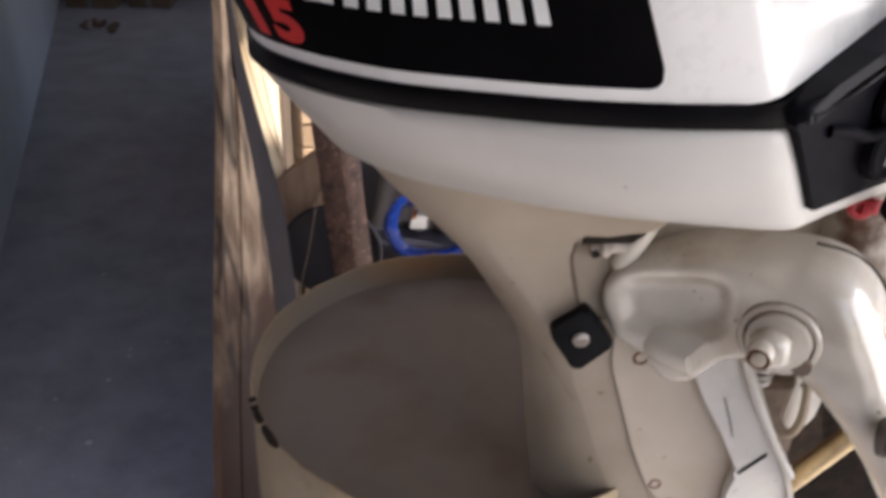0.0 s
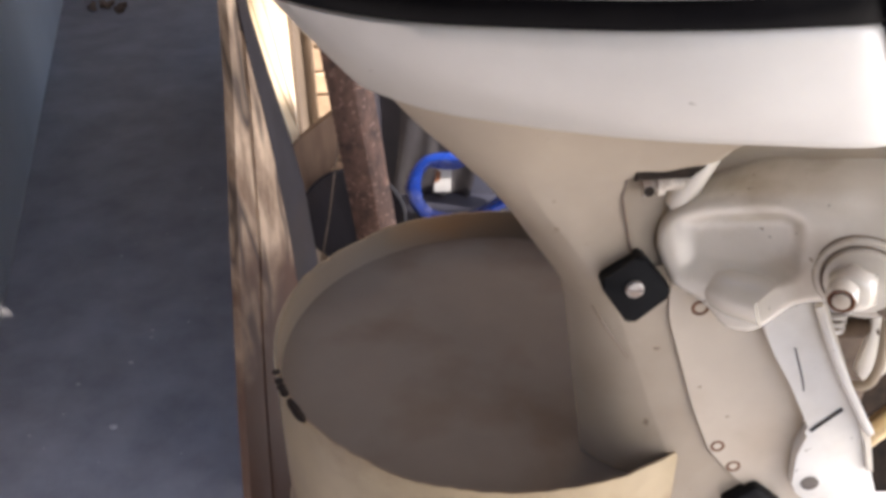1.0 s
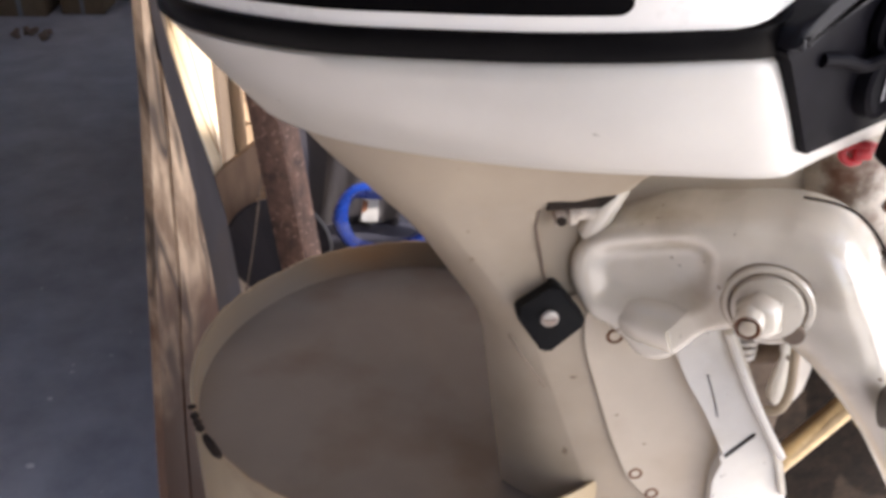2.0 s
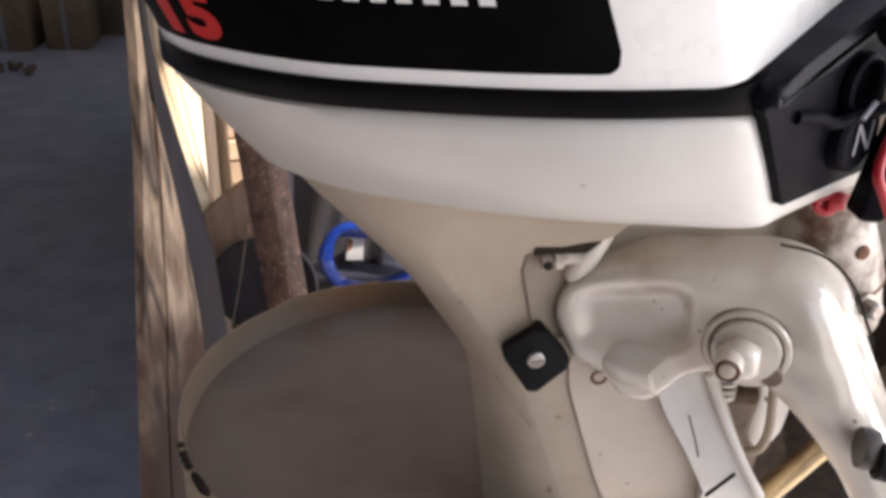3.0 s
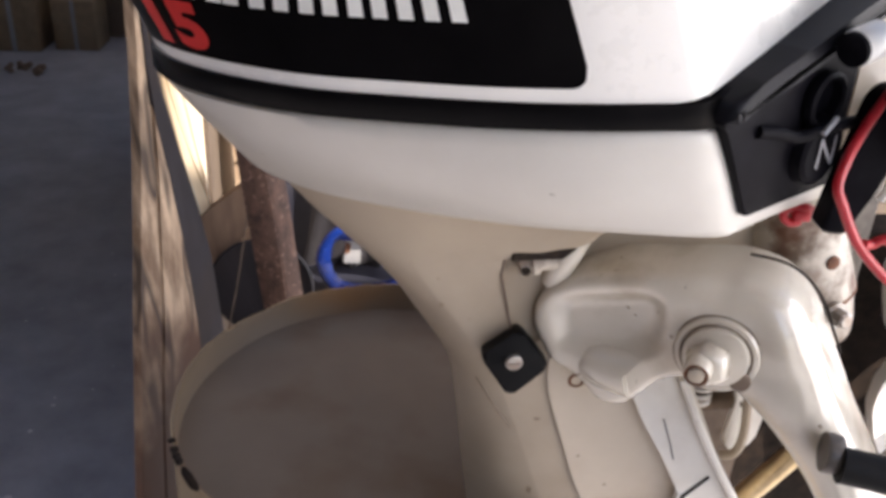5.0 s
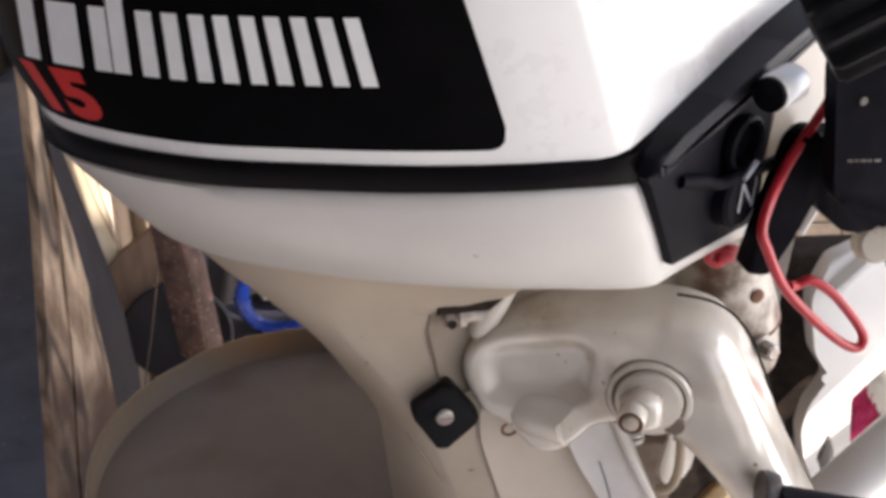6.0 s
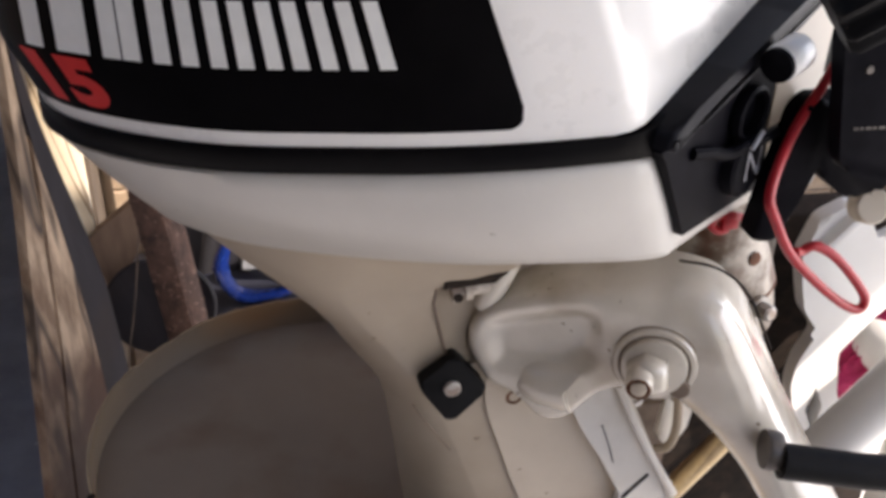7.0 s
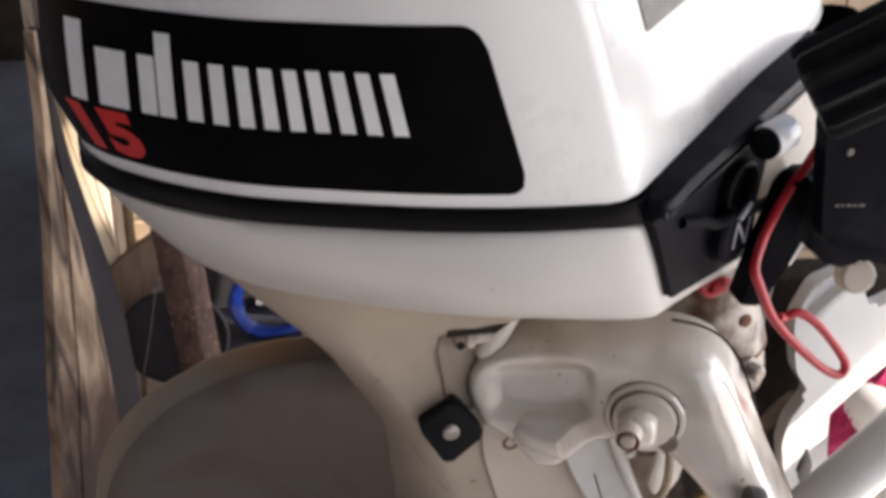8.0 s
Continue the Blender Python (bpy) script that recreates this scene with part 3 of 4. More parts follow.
for (a, b) in zip(LEG, LEG[1:]):
    for k in range(3):
        legs.append(leg_ring(*[a[i] + (b[i] - a[i]) * k / 3 for i in range(4)]))
legs.append(leg_ring(*LEG[-1]))
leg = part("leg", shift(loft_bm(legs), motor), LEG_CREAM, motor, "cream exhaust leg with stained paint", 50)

part("leg_line", shift(tube_bm(smooth_path([(.114, .6100, .960), (.124, .6058, .944), (.135, .6030, .928), (.147, .6015, .911)], 4), .0007, 6), motor), WEAR, motor, "thin brown line across the leg")

# recess in the leg with a clamp screw, and the black square pad
cut(leg, shift(prism_bm(rounded([(.1255, 1.091), (.1265, 1.072), (.1415, 1.005), (.24, 1.005), (.24, 1.120), (.168, 1.106)], .003, 2), (0, .55, 0), (1, 0, 0), (0, 0, 1), .053), motor))
part("clamp_screw", shift(turned_bm((.139, .592, 1.082), (.97, .05, .12), [(0, .004), (.001, .0085), (.007, .0085), (.0075, .0060), (.011, .0060), (.0115, .0092), (.017, .0092), (.0175, .0065), (.040, .0065)], 16), motor), RUSTY_CAST, motor, "worn rusty screw")
part("dark_spot", shift(turned_bm((.1445, .5835, 1.0815), (0, -1, .1), [(0, .0040), (.0012, .0036)], 10), motor), CHIP_AND_SHADE, motor)
part("dark_band", shift(turned_bm((.1503, .5925, 1.0834), (.97, .05, .12), [(0, .0088), (.0016, .0088)], 16), motor), CHIP_AND_SHADE, motor)
# Dark strip painted in for the shade at the top of the recess.
part("recess_shade", shift(prism_bm([(.132, 1.0925), (.150, 1.0945), (.172, 1.0950), (.182, 1.104), (.184, 1.124), (.160, 1.1120), (.132, 1.1000)], (0, .5785, 0), (1, 0, 0), (0, 0, 1), .012, .001, 1), motor), CHIP_AND_SHADE, motor, "dark strip painted in as shade in the recess")
part("groove", shift(tube_bm([(.1275, .5850, 1.093), (.1262, .5895, 1.074), (.1335, .5960, 1.042), (.1415, .5990, 1.008)], .0013, 6), motor), WEAR, motor, "thin brown line along the recess edge")
pad = part("pad", shift(prism_bm(rounded([(-.029, .004), (.003, .029), (.030, -.003), (-.003, -.032)], .006, 4), (.1415, .578, .998), (1, -.03, 0), (0, .22, 1), .020, .004, 3), motor), RUBBER, motor, "square black rubber pad")
screw = part("screw", turned_bm(Vector((.1410, .5795, .998)) - motor.location, (0, -1, 0), [(0, .0072), (.003, .0072), (.004, .006)], 20), STEEL, pad, "slotted steel screw")
cut(screw, shift(box_bm((.135, .573, .9972), (.148, .5765, .9990)), motor))

# steering arm above the bracket
part("steering_arm", shift(tube_bm(smooth_path([(.172, .604, 1.062), (.1755, .598, 1.080), (.182, .594, 1.100), (.191, .596, 1.120), (.204, .606, 1.138), (.24, .62, 1.15)], 6), .0115, 16), motor), CAST_CREAM, motor)

# Added filler blocks; they close bright gaps that lie in shade.
part("gap_filler", shift(prism_bm(rounded([(.172, .98), (.176, 1.06), (.188, 1.10), (.196, 1.167), (.385, 1.167), (.385, .98)], .008, 3), (0, .622, 0), (1, 0, 0), (0, 0, 1), .09, .005, 3), motor), LEG_CREAM, motor)
part("inner_block", shift(box_bm((.372, .68, 1.0), (.475, .74, 1.167), .008, 2), motor), GREY_METAL, motor, "dark block added to fill the gap behind the steering head")

# swivel plate under the bracket
plate = [(.178, .998), (.174, .985), (.176, .955), (.189, .916), (.208, .858), (.230, .806), (.265, .765), (.300, .735), (.400, .72), (.363, .824), (.328, .898), (.286, .985), (.27, 1.0)]
swivel = part("swivel_plate", shift(prism_bm(rounded(plate, .01, 3), (0, .5985, 0), (1, 0, 0), (0, 0, 1), .05, .004, 3), motor), PLATE_CREAM, motor, "cream swivel plate with rivet holes")
for x, z, r in ((.2005, .9655, .0075), (.2365, .812, .0065), (.2545, .787, .0065)):
    part("rivet", turned_bm(Vector((x, .5995, z)) - motor.location, (0, -1, 0), [(0, r), (.0012, r), (.0018, r * .85), (.0008, r * .55), (.0008, .0005)], 16), RUST, swivel)
white = [(.246, .962), (.262, .930), (.284, .893), (.309, .843), (.303, .815), (.306, .772), (.336, .745), (.392, .745), (.356, .839), (.322, .911), (.284, .995)]
web = part("web_plate", shift(prism_bm(rounded(white, .006, 3), (0, .585, 0), (1, 0, 0), (0, 0, 1), .02, .003, 2), motor), PLATE_WHITE, motor, "white web plate with a marked seam")
part("seam_mark", tube_bm([Vector((.309, .5845, .8445)) - motor.location, Vector((.331, .5845, .870)) - motor.location], .0016, 6), CHIP_AND_SHADE, web)
part("crack", tube_bm([Vector((.279, .5847, .935)) - motor.location, Vector((.290, .5847, .905)) - motor.location, Vector((.2945, .5847, .89)) - motor.location], .0006, 5), CHIP_AND_SHADE, web)
part("edge_strip", shift(prism_bm([(.289, .992), (.326, .911), (.361, .838), (.372, .80), (.366, .80), (.355, .838), (.320, .911), (.283, .992)], (0, .580, 0), (1, 0, 0), (0, 0, 1), .03, .001, 1), motor), CAST_CREAM, motor)
part("hole_plug", turned_bm(Vector((.321, .5862, .7805)) - motor.location, (0, -1, 0), [(0, .008), (.0022, .008), (.0025, .004)], 18), GREY_METAL, web)
part("pad_lower", shift(prism_bm(rounded([(-.028, .0), (.0, .026), (.030, .0), (.0, -.03)], .006, 3), (.276, .588, .745), (1, 0, 0), (0, 0, 1), .02, .004, 2), motor), RUBBER, motor)

# main cast bracket
BU = Vector((.895, -.446, 0)).normalized()
B0 = Vector((.142, .601, 0))


def on_bracket(x, z):
    return ((x - .15) / BU.x, z)


cast = [(.163, 1.020), (.1615, 1.042), (.169, 1.060), (.190, 1.078), (.225, 1.092), (.270, 1.101), (.308, 1.104), (.332, 1.098), (.351, 1.076), (.368, 1.042), (.388, 1.00), (.430, .925), (.474, .85), (.425, .85), (.368, .948), (.337, .985), (.305, 1.012),
        (.276, 1.008), (.262, 1.003), (.240, .968), (.219, .965), (.200, .985), (.178, .992)]
pocket = rounded([on_bracket(x, z) for x, z in [(.171, 1.036), (.174, 1.056), (.190, 1.069), (.243, 1.086), (.260, 1.080), (.266, 1.058), (.262, 1.028), (.240, 1.010), (.205, 1.004), (.180, 1.006)]], .010, 4)


def bracket_relief(a, b, d):
    """Rounded edges, fuller towards the arm; a sunk pocket beside the pivot; the arm swells towards its middle."""
    x = a * BU.x + .15
    h = edge_round(d, .009 + .013 * step((x - .25) / .05))
    pd, _ = nearest(pocket, a, b)
    if inside(pocket, a, b):
        h -= .0095 * step(pd / .021)
    arm = step((x - .315) / .03)
    h += arm * .004 * step(d / .03) + .0012 * noise.noise(Vector((a * 30, b * 30, 2)))
    return h


WBACK = Vector((0, 0, 1)).cross(BU).normalized()
bracket = part("clamp_bracket", shift(cast_bm(rounded([on_bracket(x, z) for x, z in cast], .012, 5), B0, BU, (0, 0, 1), .052, bracket_relief, .0028), motor), CAST_CREAM, motor, "glossy cream cast clamp bracket, stained at its edges", 50)
seam_pts = [B0 + BU * on_bracket(x, z)[0] + Vector((0, 0, z)) + WBACK * .050 for x, z in ((.302, 1.1085), (.324, 1.1080), (.341, 1.1000), (.3560, 1.082), (.3665, 1.060), (.375, 1.042))]
part("bracket_seam", shift(tube_bm(smooth_path(seam_pts, 5), .0012, 8), motor), CHIP_AND_SHADE, motor, "dark seam line behind the bracket")
boss0 = B0 + BU * ((.196 - .15) / BU.x) + Vector((0, 0, .998)) + WBACK * .018
boss1 = B0 + BU * ((.285 - .15) / BU.x) + Vector((0, 0, 1.002)) + WBACK * .012
boss = part("boss", shift(turned_bm(boss0, boss1 - boss0, [(0, .003), (.002, .010), (.007, .0165), (.014, .021), (.026, .0240), (.050, .0250), (.080, .0250), (.084, .022)], 40), motor), CAST_CREAM, motor)
bx = (boss1 - boss0).normalized()
bq = boss0 + bx * .044
cut(boss, shift(prism_bm([(0, 0), (.12, .0), (.12, -.10), (-.09, -.10)], bq - WBACK * .06 + Vector((0, 0, .004)), (bx.x * .55, bx.y * .55, .835), (-.835 * bx.x, -.835 * bx.y, .55), .12), motor))
# pivot bolt
bolt_c = B0 + BU * ((.2965 - .15) / BU.x) + Vector((0, 0, 1.0435))
NOUT = -WBACK
washer = part("washer", shift(turned_bm(bolt_c - NOUT * .004, NOUT, [(0, .0325), (.006, .0325), (.008, .031), (.0085, .028), (.0065, .027), (.0065, .026), (.012, .025), (.013, .023)], 40), motor), CAST_CREAM, motor)
def circle(c, r, n=40):
    a = NOUT.orthogonal().normalized()
    b = NOUT.cross(a)
    return [c + r * (math.cos(2 * math.pi * k / n) * a + math.sin(2 * math.pi * k / n) * b) for k in range(n)]


# Dark lines along the washer's grooves.
for r, h in ((.0268, .0030), (.0330, -.0005)):
    part("groove_ring", shift(tube_bm(circle(bolt_c + NOUT * h, r), .0010, 6, True), motor), WEAR, motor)
nut = part("nut", shift(turned_bm(bolt_c + NOUT * .007 - BU * .004 - Vector((0, 0, .003)), NOUT, [(0, .0180), (.009, .0178), (.0135, .0160), (.0165, .0125)], 6), motor), CAST_CREAM, motor, "worn painted pivot nut", 75)
tip_c = bolt_c + NOUT * .020 - BU * .009 - Vector((0, 0, .001))
part("bolt_end", shift(turned_bm(tip_c, NOUT, [(0, .0105), (.014, .0105), (.016, .0095), (.0145, .0078), (.010, .0072), (.010, .001)], 24), motor), CAST_CREAM, motor)
part("rusty_ring", shift(turned_bm(tip_c + NOUT * .0125, NOUT, [(0, .0098), (.0030, .0098), (.0036, .0080), (.0012, .006)], 24), motor), RUST, motor, "rusted bolt end")
part("bolt_core", shift(turned_bm(tip_c + NOUT * .0105, NOUT, [(0, .0062), (.0062, .0060), (.007, .0045)], 20), motor), PLATE_CREAM, motor)
part("wear_patch", shift(turned_bm(bolt_c + BU * .021 + Vector((0, 0, -.015)) + NOUT * .0055, NOUT, [(0, .0085), (.003, .008)], 18), motor), WEAR, motor)

# spring and rod behind the bracket
spring = []
for i in range(16 * 8 + 1):
    a = i / 16 * 2 * math.pi
    spring.append((.319 + .0125 * math.cos(a), .625 + .0125 * math.sin(a), .990 - i / 128 * .062))
part("spring", shift(tube_bm(spring, .0023, 6), motor), STEEL, motor, "steel coil spring")
part("tilt_rod", shift(tube_bm([(.384, .648, .765), (.436, .630, .868)], .0115, 18), motor), BRASS, motor, "polished brass tilt rod")
part("stop_rod", shift(tube_bm(smooth_path([(.286, .577, .984), (.303, .575, .946), (.322, .575, .909), (.337, .575, .882), (.356, .577, .850)], 5), .0036, 10), motor), PLATE_WHITE, motor, "thin pale stop rod")
part("tilt_bar", shift(tube_bm([(.318, .665, .893), (.372, .64, .918)], .010, 14), motor), WEAR, motor)
part("tilt_bar", shift(tube_bm([(.312, .665, .925), (.366, .64, .950)], .008, 14), motor), GREY_METAL, motor)
part("link_plate", shift(prism_bm(rounded([(.350, .975), (.376, .960), (.392, .905), (.388, .872), (.370, .856), (.358, .872), (.362, .92)], .006, 3), (0, .632, 0), (1, 0, 0), (0, 0, 1), .006, .002, 2), motor), PLATE_WHITE, motor)
part("inner_casting", shift(prism_bm(rounded([(.29, 1.06), (.385, 1.08), (.395, .96), (.405, .88), (.40, .70), (.33, .70), (.30, .86)], .02, 4), (0, .69, 0), (1, 0, 0), (0, 0, 1), .05, .006, 3), motor), WEAR, motor, "dark brown cast inner bracket")
part("link_rod", shift(tube_bm(smooth_path([(.362, .625, .985), (.368, .622, .93), (.371, .62, .89), (.366, .62, .868), (.355, .625, .862)], 6), .0045, 10), motor), LEG_CREAM, motor)

# rusty steering head, far bracket and what hangs at the front
HEAD0, HAXIS = Vector((.366, .640, 1.138)), Vector((.30, -.06, -1))
part("steering_head", shift(turned_bm(HEAD0, HAXIS, [(0, .036), (.012, .040), (.030, .0415), (.060, .043), (.085, .0455), (.098, .0460), (.106, .0440), (.125, .0425), (.142, .039), (.150, .030)], 40), motor), RUSTY_CAST, motor, "rust-streaked cast steering head")
part("head_seam", shift(turned_bm(HEAD0 + HAXIS.normalized() * .098, HAXIS, [(0, .0455), (.0012, .0466), (.003, .0466), (.0042, .0450)], 40), motor), RUST, motor)
part("rust_patch", shift(turned_bm((.398, .596, 1.088), (.25, -1, .1), [(0, .0065), (.0012, .006), (.0018, .003)], 9), motor), RUST, motor)
part("head_bolt", shift(turned_bm((.406, .592, 1.043), (.25, -.9, .1), [(0, .012), (.007, .012), (.007, .008), (.017, .0075), (.019, .005)], 8), motor), STEEL, motor, "worn steel bolt", 20)
far = [(.478, 1.030), (.486, .998), (.496, .966), (.519, .936), (.504, .902), (.503, .87), (.514, .833), (.545, .78), (.60, .72), (.70, .72), (.70, 1.02), (.60, 1.06), (.560, 1.038), (.540, 1.070), (.520, 1.085), (.490, 1.07)]
farb = part("far_bracket", shift(prism_bm(rounded(far, .008, 4), (.028, .685, 0), (1, 0, 0), (0, 0, 1), .018, .006, 4), motor), STAND_WHITE, motor, "glossy white far clamp bracket")
cut(farb, shift(prism_bm(rounded([(.549, .908), (.581, .952), (.612, .984), (.662, .984), (.662, .842), (.592, .812), (.562, .850)], .006, 3), (.028, .66, 0), (1, 0, 0), (0, 0, 1), .2), motor))
cut(farb, shift(prism_bm(rounded([(.534, .866), (.548, .838), (.545, .80), (.528, .835)], .005, 3), (.028, .66, 0), (1, 0, 0), (0, 0, 1), .2), motor))
part("bracket_rib", shift(prism_bm([(-.004, 0), (.007, 0), (.007, .052), (-.004, .052)], (.520, .672, 1.040), (.75, 0, -.66), (.66, 0, .75), .03, .003, 2), motor), STAND_WHITE, motor)
part("bracket_lug", shift(prism_bm(rounded([(.393, 1.146), (.408, 1.174), (.421, 1.170), (.440, 1.134), (.424, 1.104), (.412, 1.112)], .004, 3), (.018, .585, 0), (1, .06, 0), (0, .2, 1), .05, .004, 3), motor), STAND_WHITE, motor)
part("lug_edge", shift(tube_bm([(.414, .583, 1.151), (.427, .588, 1.174)], .0035, 8), motor), STAND_WHITE, motor)
part("pivot_cap", shift(turned_bm((.458, .560, 1.153), (-.12, -1, .35), [(0, .0145), (.012, .0145), (.0145, .0125)], 28), motor), PLATE_CREAM, motor, "beige round pivot cap")
part("front_strap", shift(prism_bm(rounded([(.318, 1.262), (.340, 1.258), (.335, 1.205), (.331, 1.180), (.313, 1.177), (.311, 1.215)], .004, 3), (0, .498, 0), (1, 0, 0), (0, .15, 1), .014, .003, 2), motor), BLACK_PLASTIC, motor, "black stop lever strap")

# front panel fittings
part("shaft_ring", shift(loft_bm([[front(.0870 + r * math.cos(2 * math.pi * k / 28), 1.2545 + r * math.sin(2 * math.pi * k / 28), o) for k in range(28)] for r, o in ((.020, .006), (.0195, .011), (.017, .0125), (.0148, .011), (.0145, .004))], False, True), motor), BLACK_PLASTIC, motor)
lever = part("shift_lever", shift(tube_bm(smooth_path([front(.024, 1.2440, .004), front(.042, 1.2410, .008), front(.060, 1.2350, .010), front(.074, 1.2375, .014), front(.100, 1.2385, .017), front(.132, 1.2345, .013)], 5), .0042, 10), motor), BLACK_PLASTIC, motor, "black shift lever")
part("lever_hub", shift(turned_bm(front(.093, 1.219, .002), FOUT, [(0, .0250), (.009, .0235), (.011, .0205)], 40), motor), BLACK_PLASTIC, motor, "", 20)
nv, nf = text_flat("N", .021)
nb = bmesh.new()
nvs = [nb.verts.new(front(.0840 + a * 1.0, 1.2090 + b, .0142)) for a, b in nv]
for f in nf:
    nb.faces.new([nvs[i] for i in f])
part("letter", shift(nb, motor), LETTER_GLINT_GREY, motor)
# Pale strip that paints the highlight on the shift lever.
part("lever_highlight", shift(tube_bm([front(.074, 1.2375, .0195), front(.088, 1.2455, .0185)], .0018, 8), motor), LETTER_GLINT_GREY, motor)
KDIR = (.78, .50, .16)
part("start_knob", shift(turned_bm((.3155, .490, 1.2925), KDIR, [(0, .006), (.001, .0112), (.004, .0120), (.024, .0120), (.027, .0100)], 28), motor), STAND_WHITE, motor, "white starter knob")
part("knob_socket", shift(turned_bm((.3135, .4887, 1.2921), KDIR, [(0, .0108), (.0035, .0112)], 24), motor), BLACK_PLASTIC, motor)

# tiller arm with its ribbed grip
tb = [(.359, 1.238), (.3425, 1.315), (.350, 1.345), (.52, 1.365), (.52, 1.186), (.410, 1.2120), (.376, 1.2220), (.364, 1.229)]
tiller = part("tiller_arm", shift(prism_bm(rounded(tb, .005, 3), (0, .470, 0), (1, 0, 0), (0, 0, 1), .014, .003, 3), motor), BLACK_PLASTIC, motor, "black tiller arm")
part("arm_screw", turned_bm(Vector((.3640, .4705, 1.2945)) - motor.location, (0, -1, 0), [(0, .0026), (.0015, .0024)], 12), GREY_METAL, tiller)
for x, w in ((.3635, .003), (.368, .002), (.372, .0035), (.377, .002), (.381, .004)):
    part("writing_bar", box_bm(Vector((x, .4692, 1.2560)) - motor.location, Vector((x + w, .4699, 1.2575)) - motor.location), GREY_METAL, tiller)
grip0, grip1 = Vector((.314, .452, 1.338)), Vector((.472, .397, 1.455))
gdir = (grip1 - grip0).normalized()
ga = gdir.orthogonal().normalized()
gb = gdir.cross(ga)
rings = []
for d, r in ((0, .006), (.0, .026), (.004, .029), (.012, .029), (.19, .030)):
    rings.append([grip0 + gdir * d + (r * (1 + .10 * math.cos(12 * 2 * math.pi * k / 96))) * (math.cos(2 * math.pi * k / 96) * ga + math.sin(2 * math.pi * k / 96) * gb) for k in range(96)])
part("tiller_grip", shift(loft_bm(rings), motor), RUBBER, motor, "ribbed black tiller grip")
part("hinge_block", shift(prism_bm(rounded([(.342, 1.232), (.346, 1.256), (.354, 1.2645), (.364, 1.2640), (.372, 1.254), (.373, 1.236), (.361, 1.196), (.349, 1.160), (.330, 1.162), (.336, 1.200)], .006, 3), (0, .500, 0), (1, 0, 0), (0, 0, 1), .02, .004, 3), motor), BLACK_PLASTIC, motor)
part("arm_hinge", shift(prism_bm(rounded([(.378, 1.235), (.390, 1.196), (.410, 1.180), (.430, 1.176), (.442, 1.186), (.52, 1.170), (.52, 1.25), (.378, 1.25)], .005, 3), (0, .528, 0), (1, 0, 0), (0, 0, 1), .03, .003, 3), motor), BLACK_PLASTIC, motor)
part("side_rod", shift(tube_bm([(.370, .462, .992), (.430, .447, .986), (.640, .41, .972)], .0140, 20), motor), RUBBER, motor, "black rubber-sleeved rod")
part("rod_collar", shift(turned_bm((.362, .474, .994), (.6, -.15, -.05), [(0, .015), (.004, .016), (.012, .0145)], 20), motor), GREY_METAL, motor)
part("rod_knob", shift(turned_bm((.486, .455, .988), (.1, -.6, .1), [(0, .01), (.004, .02), (.02, .021), (.026, .014)], 20), motor), RUBBER, motor)

# red safety lanyard
lany = empty("safety_lanyard", (.33, .47, 1.18), "red coiled safety cord hanging from the control panel", "cord")
part("cord", shift(tube_bm(smooth_path([(.374, .512, 1.294), (.358, .504, 1.271), (.350, .503, 1.256), (.339, .496, 1.241), (.326, .483, 1.225), (.3190, .473, 1.210), (.324, .470, 1.197), (.340, .470, 1.171), (.3640, .470, 1.147), (.3900, .470, 1.126), (.4050, .470, 1.1195), (.4080, .471, 1.128), (.396, .472, 1.144), (.378, .474, 1.162), (.3625, .476, 1.1705), (.3540, .477, 1.1665), (.3470, .474, 1.168)], 8), .0034, 10), lany), RED_CORD, lany)
part("clip", shift(tube_bm(smooth_path([(.342, .536, 1.162), (.332, .533, 1.166), (.321, .535, 1.165), (.3185, .536, 1.158), (.324, .535, 1.153), (.331, .536, 1.154)], 5), .0032, 10), lany), RED_CORD, lany, "red plastic clip")
part("clip_tab", shift(box_bm((.324, .530, 1.1555), (.337, .542, 1.1645), .002, 2), lany), RED_CORD, lany)

# magenta cloth tucked behind the bracket
rag = bmesh.new()
bmesh.ops.create_icosphere(rag, subdivisions=5, radius=1)
for v in rag.verts:
    d = v.co.copy()
    f = 1 + .22 * noise.noise(d * 2.1) + .14 * noise.noise(d * 5.3) + .07 * noise.noise(d * 13)
    v.co = Vector((.648, .714, .884)) + Vector((d.x * .048 * f, d.y * .024 * f, d.z * .058 * f)) + Vector((d.z * .010, 0, d.x * .014))
solid("rag", rag, MAGENTA, "crumpled magenta cloth tucked beside the white bracket", "cloth")

# white tube stand that carries the motor
stand = empty("engine_stand", (.62, .70, 0), "white painted tube stand holding the motor", "stand")
part("brace", shift(tube_bm([(.470, .582, .822), (.695, .582, 1.122)], .026, 24), stand), STAND_WHITE, stand)
# Added board, near-black to stand for the shade between the brackets.
part("gap_shade_board", shift(box_bm((.395, .742, .60), (.720, .790, 1.045), .006, 2), stand), CHIP_AND_SHADE, stand, "near-black board painted in as shade between the brackets")
part("upright", shift(tube_bm([(.64, .62, .0), (.64, .62, .90)], .026, 20), stand), STAND_WHITE, stand)
part("upright", shift(tube_bm([(.64, .86, .0), (.64, .86, .90)], .026, 20), stand), STAND_WHITE, stand)
part("top_rail", shift(tube_bm([(.64, .55, .90), (.64, .98, .90)], .028, 20), stand), STAND_WHITE, stand)
part("foot_rail", shift(tube_bm([(.64, .30, .026), (.64, 1.2, .026)], .026, 20), stand), STAND_WHITE, stand)

# ---------------------------------------------------------------- cut-down drum of water
DC, DR, DZ = Vector((.0487, .797, 0)), .249, .800
drum = empty("plastic_drum", (DC.x, DC.y, 0), "cream plastic drum cut open, half full of murky water", "drum")
NS = 240


